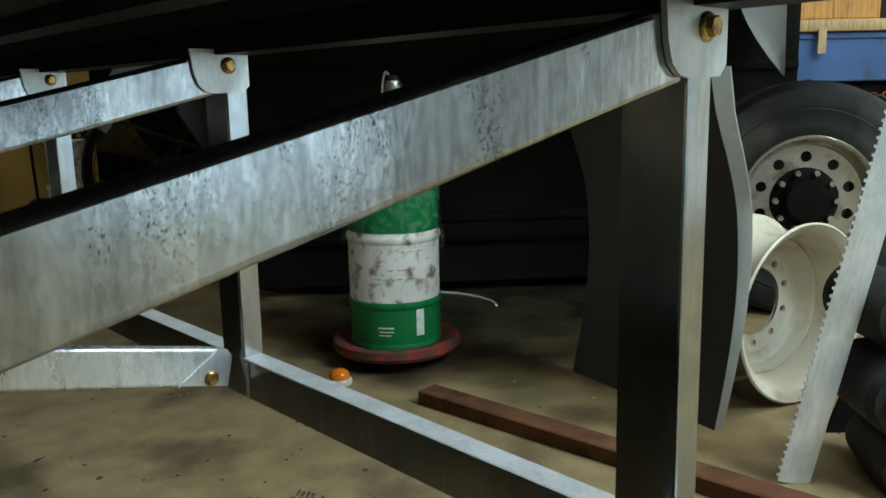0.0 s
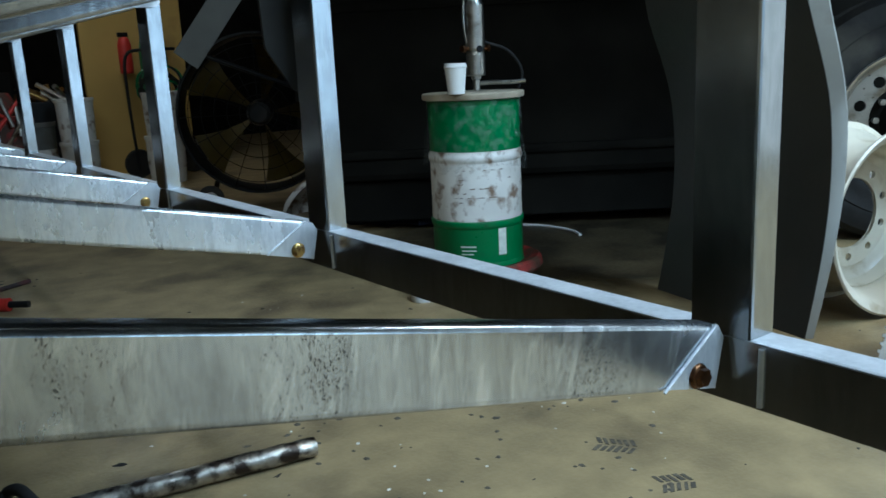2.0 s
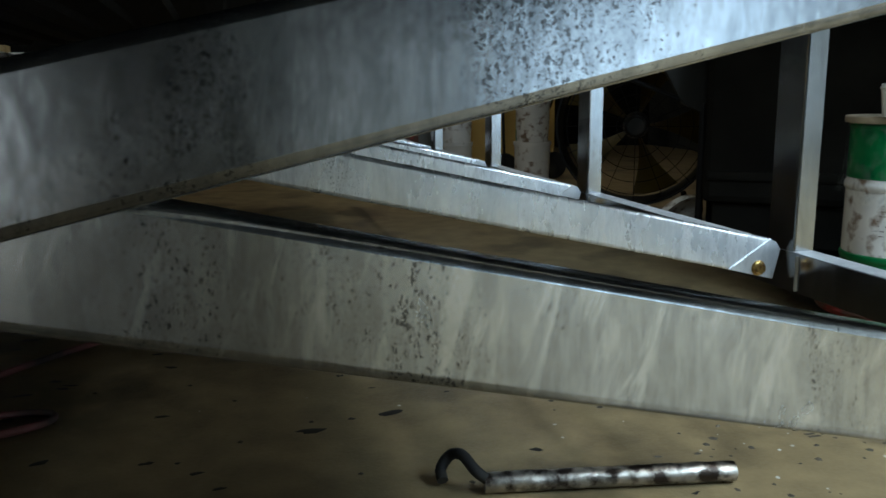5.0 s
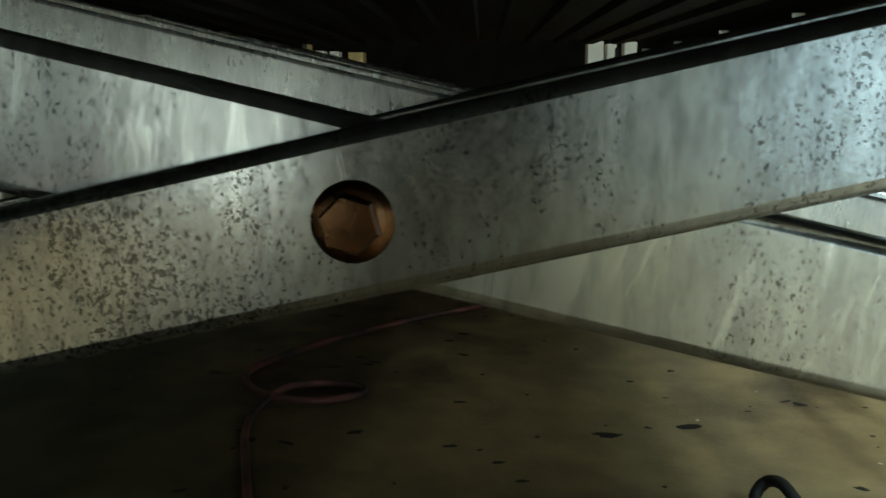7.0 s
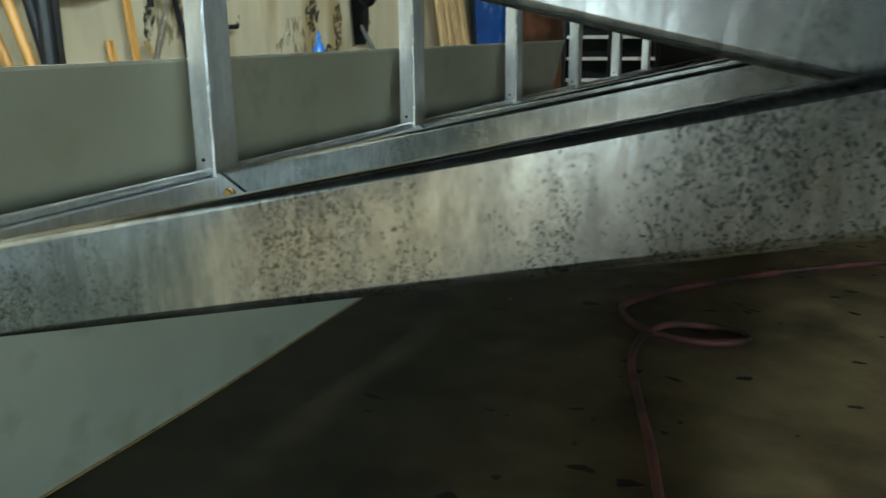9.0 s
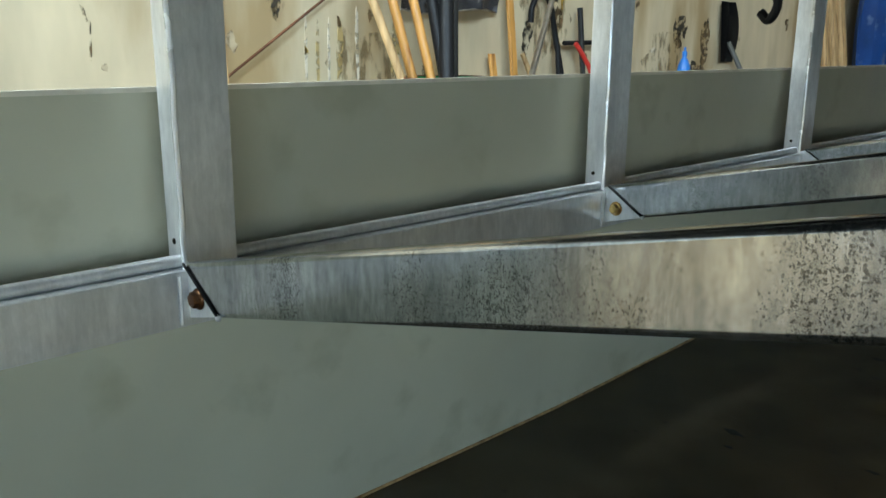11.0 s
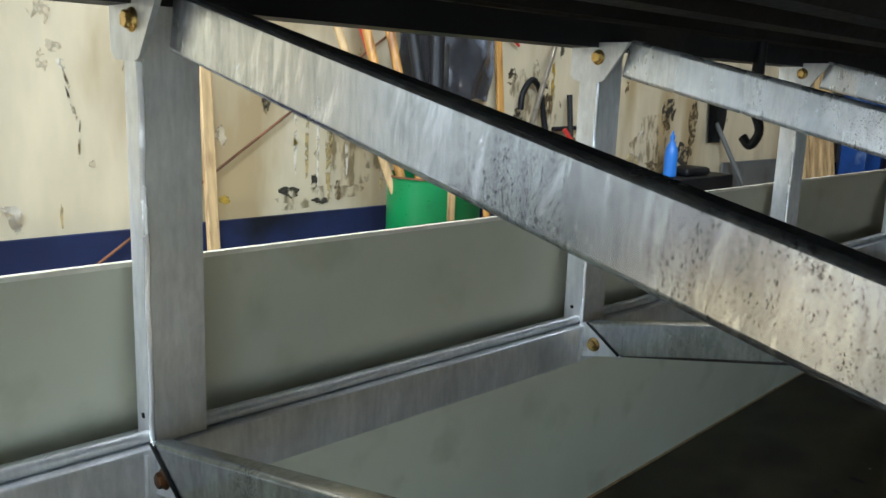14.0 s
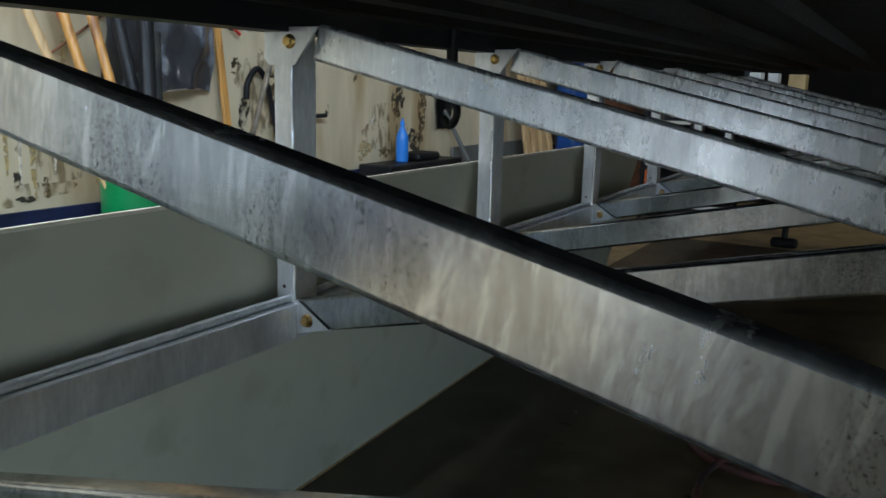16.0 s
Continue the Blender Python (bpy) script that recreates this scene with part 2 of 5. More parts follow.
SHEET = material("grey_green_sheet", (0.62, 0.62, 0.49), 0.42, 0.0, 0.09, 2.0, (0.53, 0.53, 0.40), 7.0, 0.26, 0.05, 40)
SHEET_EDGE_LIT = material("sheet_edge_lit", (0.88, 0.84, 0.72), 0.6, 0.0, 0.15, 20)
RUBBER = material("black_rubber", (0.020, 0.019, 0.018), 0.62, 0.0, 0.3, 10, (0.06, 0.055, 0.045), 4, 0.35, 0.3, gloss=0.25)
BLACK = material("black_paint", (0.010, 0.010, 0.0105), 0.45, 0.0, 0.3, 4, (0.03, 0.028, 0.024), 3, 0.3, gloss=0.2)
WHITE = material("white_paint", (0.74, 0.73, 0.69), 0.45, 0.0, 0.06, 8, (0.36, 0.30, 0.22), 14, 0.2)
DIRTYWHITE = material("grubby_white_label", (0.72, 0.71, 0.67), 0.5, 0.0, 0.08, 10, (0.22, 0.15, 0.10), 16, 0.42)
GREEN = material("green_paint", (0.005, 0.165, 0.045), 0.33, 0.0, 0.12, 8, (0.006, 0.09, 0.035), 9, 0.25, 0.05)
RED = material("faded_red_paint", (0.24, 0.035, 0.028), 0.6, 0.0, 0.35, 12, (0.085, 0.045, 0.03), 14, 0.75, gloss=0.25)
BRIGHTRED = material("red_paint", (0.50, 0.03, 0.02), 0.4, 0.0, 0.2, 8)
WOOD = material("raw_wood", (0.50, 0.33, 0.15), 0.6, 0.0, 0.25, 6, (0.26, 0.15, 0.06), 5, 0.3, 0.2, 50, (9, 9, 0.8))
ORANGEWOOD = material("varnished_wood", (0.55, 0.27, 0.06), 0.42, 0.0, 0.22, 6, (0.26, 0.11, 0.03), 5, 0.3, 0.15, 50, (9, 9, 0.7))
GREYWOOD = material("dusty_board", (0.42, 0.36, 0.26), 0.7, 0.0, 0.2, 9, (0.2, 0.16, 0.1), 6, 0.3)
RUST = material("rusty_steel", (0.17, 0.075, 0.038), 0.75, 0.3, 0.35, 9, (0.07, 0.035, 0.022), 5, 0.45, 0.4, gloss=0.2)
STEEL = material("bare_steel", (0.50, 0.48, 0.44), 0.33, 1.0, 0.2, 20, (0.2, 0.17, 0.13), 12, 0.35)
DIRTYSTEEL = material("scaled_steel", (0.42, 0.38, 0.32), 0.36, 0.95, 0.3, 26, (0.05, 0.038, 0.03), 22, 0.62, 0.6, 80)
FENDER = material("dark_grey_plastic", (0.030, 0.030, 0.027), 0.42, 0.0, 0.15, 4, (0.035, 0.033, 0.028), 5, 0.35)
PLASTICGREY = material("grey_plastic", (0.12, 0.12, 0.11), 0.5, 0.0, 0.15, 4, (0.08, 0.075, 0.06), 5, 0.35)
WHEELWHITE = material("ivory_wheel_paint", (0.66, 0.60, 0.47), 0.36, 0.0, 0.08, 5, (0.38, 0.29, 0.15), 7, 0.3, 0.05)
ALLOY = material("dull_alloy", (0.52, 0.50, 0.45), 0.32, 0.85, 0.12, 8, (0.25, 0.21, 0.15), 8, 0.35)
PINK = material("pink_air_hose", (0.17, 0.055, 0.047), 0.55, 0.0, 0.3, 9, (0.035, 0.022, 0.020), 5, 0.62)
BLUE = material("blue_plastic", (0.03, 0.17, 0.55), 0.35, 0.0, 0.12, 8)
TRUCKBLUE = material("blue_truck_paint", (0.05, 0.11, 0.27), 0.4, 0.0, 0.15, 3, (0.04, 0.045, 0.05), 4, 0.35)
YELLOW = material("yellow_blade", (0.115, 0.08, 0.009), 0.5, 0.0, 0.25, 6, (0.12, 0.08, 0.02), 5, 0.45)
AMBER = material("amber_lens", (0.75, 0.20, 0.015), 0.15, 0.0, 0.1, 20, None, bump=0.0)
# pale flecks in the film paint the glints on its crinkles
FILM = material("clear_film", (0.42, 0.46, 0.42), 0.12, 0.0, 0.1, 12, (0.7, 0.72, 0.7), 14, 0.25, 1.0, 26, alpha=0.15, rough_spread=0.08, broken=0.60)
CUP = material("white_card", (0.80, 0.80, 0.76), 0.6, 0.0, 0.03, 12, None, bump=0.03)
OCHRE = material("tan_timber", (0.52, 0.38, 0.17), 0.6, 0.0, 0.2, 8, (0.25, 0.16, 0.07), 6, 0.3)
STAIN = material("brown_wall_stain", (0.16, 0.10, 0.04), 0.5, 0.0, 0.4, 12, (0.03, 0.02, 0.01), 12, 0.5, broken=0.3)
ORANGE = material("orange_rack_paint", (0.60, 0.14, 0.03), 0.45, 0.0, 0.2, 8, (0.2, 0.06, 0.02), 6, 0.3)
SMUDGE = material("worn_brown_print", (0.20, 0.14, 0.085), 0.6, 0.0, 0.4, 40, None, bump=0.0, broken=0.55)
PALEPRINT = material("pale_print", (0.62, 0.68, 0.62), 0.6, 0.0, 0.2, 40, None, bump=0.0)
PITCH_BLACK = material("near_black", (0.010, 0.009, 0.007), 0.75, 0.0, 0.4, 3, (0.008, 0.007, 0.006), 2, 0.3, gloss=0.05)
DEEPNAVY = material("deep_navy", (0.005, 0.006, 0.012), 0.6, 0.0, 0.3, 3, gloss=0.12)
lamp_mat = bpy.data.materials.new("lamp_tube")
lamp_mat.use_nodes = True
lamp_mat.node_tree.nodes["Principled BSDF"].inputs["Emission Color"].default_value = (1.0, 0.88, 0.66, 1)
lamp_mat.node_tree.nodes["Principled BSDF"].inputs["Emission Strength"].default_value = 6.0


# ---- mesh helpers ----
def finish(name, bm, mat, smooth=True):
    me = bpy.data.meshes.new(name)
    bmesh.ops.recalc_face_normals(bm, faces=bm.faces[:])
    if smooth:
        for e in bm.edges:
            if len(e.link_faces) == 2:
                bend = e.calc_face_angle(0)
                big, small = sorted((f.calc_area() for f in e.link_faces), reverse=True)
                if bend > 0.7 or (bend > 0.05 and big > 7 * small):
                    e.smooth = False
        for f in bm.faces:
            f.smooth = True
    bm.to_mesh(me)
    bm.free()
    me.materials.append(mat)
    return me


def part(name, bm, mat, parent, label=""):
    ob = new(name, finish(name, bm, mat))
    ob.parent = parent
    if label:
        ob["label"] = label
    return ob


def thing(name, label, category, place=(0, 0, 0), turn=0.0, group="", kind="", tilt=(0.0, 0.0)):
    ob = new(name)
    ob.empty_display_size = 0.05
    ob.matrix_world = pose(*place, tilt[0], tilt[1], turn)
    return tagged(ob, label, category, group, kind)


def solid(name, bm, mat, label, category, place=(0, 0, 0), turn=0.0, group="", kind="", tilt=(0.0, 0.0)):
    """A thing that is one mesh."""
    ob = new(name, finish(name, bm, mat))
    ob.matrix_world = pose(*place, tilt[0], tilt[1], turn)
    return tagged(ob, label, category, group, kind)


def box(lo, hi, bevel=0.0, bm=None, segs=2):
    bm = bm or bmesh.new()
    v = bmesh.ops.create_cube(bm, size=1)["verts"]
    for p in v:
        p.co = [lo[i] + (hi[i] - lo[i]) * (p.co[i] + 0.5) for i in range(3)]
    if bevel:
        edges = list({e for p in v for e in p.link_edges})
        bmesh.ops.bevel(bm, geom=edges, offset=bevel, segments=segs, affect="EDGES", profile=0.5)
    return bm


def turned(profile, n=40, bm=None, close=False, m=None):
    """A body turned about z from (radius, height) pairs."""
    bm = bm or bmesh.new()
    rings = []
    for r, z in profile:
        if r < 1e-6:
            rings.append([bm.verts.new((0, 0, z))])
        else:
            rings.append([bm.verts.new((r * math.cos(2 * math.pi * i / n), r * math.sin(2 * math.pi * i / n), z)) for i in range(n)])
    pairs = list(zip(rings, rings[1:])) + ([(rings[-1], rings[0])] if close else [])
    for a, b in pairs:
        for i in range(n):
            j = (i + 1) % n
            f = [a[i % len(a)], a[j % len(a)], b[j % len(b)], b[i % len(b)]]
            f = [x for k, x in enumerate(f) if x not in f[:k]]
            if len(f) > 2:
                bm.faces.new(f)
    if m is not None:
        bmesh.ops.transform(bm, matrix=m, verts=[v for r in rings for v in r])
    return bm


def rod(a, b, r, n=12, bm=None, r2=None):
    """A closed round bar from a to b."""
    a, b = Vector(a), Vector(b)
    d = (b - a).length
    m = Matrix.Translation(a) @ (b - a).to_track_quat("Z", "Y").to_matrix().to_4x4()
    r2 = r if r2 is None else r2
    return turned([(0, 0), (r, 0), (r2, d), (0, d)], n, bm, m=m)


def tube_along(points, r, n=8, bm=None, steps=8):
    """A hose through the points, smoothed."""
    bm = bm or bmesh.new()
    P = [Vector(p) for p in points]
    P = [P[0] * 2 - P[1]] + P + [P[-1] * 2 - P[-2]]
    line = []
    for i in range(1, len(P) - 2):
        for k in range(steps):
            t = k / steps
            a, b, c, d = P[i - 1:i + 3]
            line.append(0.5 * (2 * b + (c - a) * t + (2 * a - 5 * b + 4 * c - d) * t * t + (3 * b - a - 3 * c + d) * t ** 3))
    line.append(P[-2])
    up = Vector((0.13, 0.21, 1)).normalized()
    rings = []
    for i, p in enumerate(line):
        d = (line[min(i + 1, len(line) - 1)] - line[max(i - 1, 0)]).normalized()
        s = d.cross(up).normalized()
        u = s.cross(d)
        rings.append([bm.verts.new(p + s * r * math.cos(2 * math.pi * k / n) + u * r * math.sin(2 * math.pi * k / n)) for k in range(n)])
    for a, b in zip(rings, rings[1:]):
        for i in range(n):
            bm.faces.new((a[i], a[(i + 1) % n], b[(i + 1) % n], b[i]))
    bm.faces.new(rings[0])
    bm.faces.new(rings[-1])
    return bm


def bar(profile, a, b, across, up, bm=None, cut_a=0.0, cut_b=0.0):
    """A closed section (pairs along across and up) drawn from a to b; cut_*: slope of the end cuts along up."""
    bm = bm or bmesh.new()
    a, b, across, up = Vector(a), Vector(b), Vector(across).normalized(), Vector(up).normalized()
    d = (b - a).normalized()
    ends = []
    for p, cut in ((a, cut_a), (b, cut_b)):
        ends.append([bm.verts.new(p + across * x + up * y + d * cut * y) for x, y in profile])
    n = len(profile)
    for i in range(n):
        bm.faces.new((ends[0][i], ends[0][(i + 1) % n], ends[1][(i + 1) % n], ends[1][i]))
    bm.faces.new(ends[0])
    bm.faces.new(ends[1])
    return bm


def plate(outline, thick, m=None, bm=None):
    """A flat plate from an outline in the x-z plane, thick along y."""
    bm = bm or bmesh.new()
    f = [bm.verts.new((x, 0, z)) for x, z in outline]
    g = [bm.verts.new((x, thick, z)) for x, z in outline]
    n = len(outline)
    bm.faces.new(f)
    bm.faces.new(g[::-1])
    for i in range(n):
        bm.faces.new((f[i], f[(i + 1) % n], g[(i + 1) % n], g[i]))
    if m is not None:
        bmesh.ops.transform(bm, matrix=m, verts=f + g)
    return bm


def arc(cx, cy, r, a0, a1, n):
    return [(cx + r * math.cos(radians(a0 + (a1 - a0) * i / n)), cy + r * math.sin(radians(a0 + (a1 - a0) * i / n))) for i in range(n + 1)]


def angle_section(w, h, t=0.006, r=0.007):
    """An L: heel at the origin, legs along +across (w) and +up (h)."""
    return [(w, 0), (w, t)] + arc(t + r, t + r, r, 270, 180, 3) + [(t, h), (0, h)] + arc(r * 0.6, r * 0.6, r * 0.6, 180, 270, 3)


# ---- the room ----
XL, XR, YB, YF = -2.7, 6.4, -7.0, 11.0
bm = box((XL - 0.2, YB - 0.2, FLOOR - 0.2), (XR + 0.2, YF + 0.2, FLOOR))
tagged(new("floor", finish("floor", bm, CONCRETE)), "stained oily brown concrete workshop floor", "floor", kind="structure")
bm = box((XL - 0.2, YB - 0.2, CEIL), (XR + 0.2, YF + 0.2, CEIL + 0.15))
tagged(new("ceiling", finish("ceiling", bm, CEILING)), "dim grey workshop ceiling", "ceiling", kind="structure")
# shade under the frame's west half, painted as a dark ragged-edged sheet
deck_shade = material("shaded_concrete", (0.042, 0.038, 0.028), 0.42, 0.0, 0.4, 3.0, (0.05, 0.045, 0.034), 5.0, 0.4, 0.3, 60)
nt = deck_shade.node_tree
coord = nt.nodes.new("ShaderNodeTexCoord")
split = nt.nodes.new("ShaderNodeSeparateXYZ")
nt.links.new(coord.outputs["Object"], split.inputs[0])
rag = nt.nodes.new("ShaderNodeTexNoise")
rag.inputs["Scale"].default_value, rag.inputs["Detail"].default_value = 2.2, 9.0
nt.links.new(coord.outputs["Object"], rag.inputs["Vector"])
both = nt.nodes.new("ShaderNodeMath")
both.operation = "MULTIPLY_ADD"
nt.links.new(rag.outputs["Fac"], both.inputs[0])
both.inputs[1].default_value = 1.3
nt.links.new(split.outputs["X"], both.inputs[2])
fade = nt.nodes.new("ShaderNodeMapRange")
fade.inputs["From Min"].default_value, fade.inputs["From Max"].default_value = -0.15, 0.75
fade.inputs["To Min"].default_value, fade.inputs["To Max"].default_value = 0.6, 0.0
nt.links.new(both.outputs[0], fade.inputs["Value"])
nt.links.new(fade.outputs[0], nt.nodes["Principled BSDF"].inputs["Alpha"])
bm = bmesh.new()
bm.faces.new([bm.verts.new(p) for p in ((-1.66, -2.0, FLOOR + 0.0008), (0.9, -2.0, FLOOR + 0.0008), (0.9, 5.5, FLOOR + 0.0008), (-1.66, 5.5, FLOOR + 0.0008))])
tagged(new("oil_stain", finish("oil_stain", bm, deck_shade)), "dark sheet painting the deck shade on the floor", "stain", kind="structure")
# unseen southwest wall and east ends are toned to dim reflections
WALLS = [("wall_southwest", (XL - 0.2, YB, FLOOR), (XL, -1.4, CEIL), DIMWALL, "unseen grey wall, toned for reflections in the metal"),
         ("wall_west", (XL - 0.2, -1.4, FLOOR), (XL, YF, CEIL), CREAM, "cream painted workshop wall, stained and scraped"),
         ("wall_north", (XL, YF, FLOOR), (XR, YF + 0.2, CEIL), PITCH_BLACK, "near-black back wall of the workshop")]
# east wall, left open for the added low lamp
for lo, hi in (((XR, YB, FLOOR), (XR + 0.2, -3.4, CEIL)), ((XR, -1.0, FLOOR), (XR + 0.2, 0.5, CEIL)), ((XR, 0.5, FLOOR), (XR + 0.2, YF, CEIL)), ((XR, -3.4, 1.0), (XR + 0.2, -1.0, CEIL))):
    WALLS.append(("wall_east", lo, hi, DIMWALL if hi[1] < 0.6 else DARKWALL, "dark side wall with an opening for the added light"))
for name, lo, hi, mat, label in WALLS:
    tagged(new(name, finish(name, box(lo, hi), mat)), label, "wall", kind="structure")
# south wall with two doors; its black middle stands in for a dark reflection
SOUTH = [((XL, FLOOR), (-2.62, CEIL)), ((-1.7, FLOOR), (0.9, CEIL)), ((0.9, FLOOR), (2.7, CEIL)), ((6.0, FLOOR), (XR, CEIL)), ((-2.62, 0.5), (-1.7, CEIL)), ((2.7, 1.95), (6.0, CEIL))]
for lo, hi in [((p[0], YB - 0.2, p[1]), (q[0], YB, q[1])) for p, q in SOUTH]:
    tagged(new("wall_south", finish("wall_south", box(lo, hi), PITCH_BLACK if lo[0] == -1.7 else DIMWALL if lo[0] == 0.9 else GREYWALL)), "unseen plain wall behind, toned for reflections in the metal", "wall", kind="structure")
# frames round the added ceiling lights, out of view
for lx, ly, wide, deep, power, tint in CEILING_FILLS:
    bm = bmesh.new()
    for lo, hi in (((-wide / 2 - 0.08, -deep / 2 - 0.08), (wide / 2 + 0.08, -deep / 2)), ((-wide / 2 - 0.08, deep / 2), (wide / 2 + 0.08, deep / 2 + 0.08)),
                   ((-wide / 2 - 0.08, -deep / 2), (-wide / 2, deep / 2)), ((wide / 2, -deep / 2), (wide / 2 + 0.08, deep / 2))):
        box((lx + lo[0], ly + lo[1], CEIL - 0.06), (lx + hi[0], ly + hi[1], CEIL), 0, bm)
    tagged(new("trim", finish("trim", bm, CEILING)), "pale frame round an added ceiling light", "skylight frame", kind="structure")
# bodies for the added tube lamps, all out of view
for lx, ly, power in TUBES:
    lamp = thing("unseen_ceiling_lamp", "unseen tube lamp added under the ceiling", "lamp", (lx, ly, CEIL - 0.1), group="ceiling lamps")
    part("housing", box((-0.15, -0.75, 0.0), (0.15, 0.75, 0.1), 0.01), CEILING, lamp)
    part("tube", rod((-0.06, -0.7, -0.02), (-0.06, 0.7, -0.02), 0.014), lamp_mat, lamp, "glowing white tube")
    part("tube", rod((0.06, -0.7, -0.02), (0.06, 0.7, -0.02), 0.014), lamp_mat, lamp, "glowing white tube")

# ---- the galvanised frame ----
PITCH, STATIONS = 0.959, 7
HEELS = {1: 1.285, -1: 1.285}        # inner face of the bottom rails, from the middle line
HEADS = {1: 1.250, -1: 1.285}        # inner edge of the top rails and head plates
RAIL_WIDE = {1: 0.044, -1: 0.075}
RAILTOP, POSTTOP = 0.031, 0.612
LEG = 0.075
BOLT_X, BOLT_LOW, BOLT_HIGH = 1.225, -0.0036, 0.593
LOW_BOLT_X = {1: 1.2294, -1: 1.2568}
LINE = {True: (0.0176, 0.5707), False: (0.0221, 0.5869)}   # middle line of the rising and falling braces
Y_FRONT, Y_REAR = -0.031, 0.0
POST_Y = -0.019
# Y0 runs the deck on unseen behind, added to keep that floor dark
Y0, Y1 = -6.2, PITCH * (STATIONS - 1) + 0.2
RAIL_Y0 = -1.05
frame_thing = thing("galvanised_frame", "long galvanised steel frame with crossed bolted braces", "steel frame", (0, 0, 0))

for side in (-1, 1):
    # bottom rail: an angle, heel inwards and up, one leg outwards, one down
    wide, x = RAIL_WIDE[side], side * HEELS[side]
    # east web takes the shaded copy, its upper leg the lit one
    rail = part("bottom_rail", bar([(0.0004 * side, -0.0016), (0, -0.003), (0, -LEG - 0.004), (0.006 * side, -LEG - 0.004), (0.006 * side, -0.0075), (0.0025 * side, -0.0075)], (x, RAIL_Y0, RAILTOP), (x, Y1, RAILTOP), (1, 0, 0), (0, 0, 1)), ZINC_SHADED if side > 0 else ZINC_CLEAN, frame_thing)
    part("flange", bar([(0.0035 * side, 0), (0.0008 * side, -0.0012), (0.0026 * side, -0.007), (wide * side, -0.007), (wide * side, -0.0012), ((wide - 0.0012) * side, 0)], (x, RAIL_Y0, RAILTOP), (x, Y1, RAILTOP), (1, 0, 0), (0, 0, 1)), ZINC_LIT_TOP if side > 0 else ZINC_CLEAN, rail, "upper leg of the bottom rail")
    if side < 0:
        part("rail_bead", rod((-HEELS[-1] - 0.024, RAIL_Y0, RAILTOP + 0.0085), (-HEELS[-1] - 0.024, Y1, RAILTOP + 0.0085), 0.009, 14), ZINC_CLEAN, frame_thing, "round bead along the rail")
    part("top_rail", bar([(side * (0.008 + a), b) for a, b in [(0, 0), (LEG, 0), (LEG, 0.007), (0.007, 0.007), (0.007, 0.05), (0, 0.05)]],
         (side * HEADS[side], Y0, POSTTOP), (side * HEADS[side], Y1, POSTTOP), (1, 0, 0), (0, 0, 1)), BLACK, frame_thing, "black painted top rail")


def hex_bolt(parent, mat, x, y, z, r=0.0105, name="bolt"):
    """A hexagon head with a washer, facing -y."""
    m = Matrix.Translation((x, y, z)) @ Euler((radians(90), 0, 0)).to_matrix().to_4x4() @ pose(0, 0, 0, 0, 0, random.uniform(0, 60))
    bm = turned([(0, 0), (r * 1.42, 0), (r * 1.45, 0.0012), (r * 1.36, 0.003), (r * 1.12, 0.005), (0, 0.005)], 28)
    turned([(0, 0.004), (r * 1.08, 0.004), (r * 1.08, 0.0098), (r * 0.97, 0.0118), (r * 0.62, 0.0122), (0, 0.0118)], 6, bm)
    bmesh.ops.transform(bm, matrix=m, verts=bm.verts[:])
    return part(name, bm, mat, parent)


def brace_section(h=LEG, depth=0.024, t=0.005, r=0.007):
    """A channel, web in front (y = 0), flanges behind; pairs (y, height)."""
    a = h / 2
    outer = arc(r, a - r, r, 90, 180, 4) + arc(r, -a + r, r, 180, 270, 4)
    q = r - t * 0.6
    inner = [(depth, -a), (depth, -a + t)] + arc(t + q, -a + t + q, q, 270, 180, 3) + arc(t + q, a - t - q, q, 180, 90, 3) + [(depth, a - t), (depth, a)]
    return outer + inner


def brace(k, rising):
    """One diagonal of station k: from bolt to bolt, rising to +x or to -x, with flat coped ends."""
    y = k * PITCH + (Y_FRONT if rising else Y_REAR)
    sx = 1 if rising else -1
    low, high = LINE[rising]
    d = Vector((sx * 2 * BOLT_X, 0, high - low)).normalized()
    a = Vector((-sx * LOW_BOLT_X[-sx], y, low - (LOW_BOLT_X[-sx] - BOLT_X) * (high - low) / (2 * BOLT_X)))
    b = Vector((sx * BOLT_X, y, high))
    up = Vector((0, 1, 0)).cross(d) * -1
    if up.z < 0:
        up = -up
    body = bar(brace_section(), a + d * 0.030, b + d * 0.020, (0, 1, 0), up, None, -1.0, 0.0)
    # falling braces past the first take the lit copy of the zinc
    ob = part("brace", body, ZINC if rising else ZINC_LIT if k else ZINC_RUNS, frame_thing)
    pts = [(-0.044, -0.040), (0.10, -0.037), (0.10, 0.035), (-0.030, 0.034), (-0.044, 0.020)]
    bm = bmesh.new()
    vs = [[bm.verts.new(a + d * p + up * q + Vector((0, o, 0))) for p, q in pts] for o in (0.010, 0.016)]
    for i in range(len(pts)):
        bm.faces.new((vs[0][i], vs[0][(i + 1) % len(pts)], vs[1][(i + 1) % len(pts)], vs[1][i]))
    bm.faces.new(vs[0])
    bm.faces.new(vs[1])
    part("tab", bm, ZINC_CLEAN, ob, "flattened bolted end tab")
    hex_bolt(ob, RUSTBOLT if k == 0 else BRASS, a.x, y + 0.010, BOLT_LOW)
    # a thin lip at the cut: black paints a shadow gap, bright a highlight
    lip = [a + d * (0.030 - 1.0 * q) + up * q + Vector((0, -0.002, 0)) for q in (-0.037, 0.037)]
    part("cut_edge", rod(lip[0], lip[1], 0.0020, 6), BLACK if rising else ZINC_BRIGHT, ob)
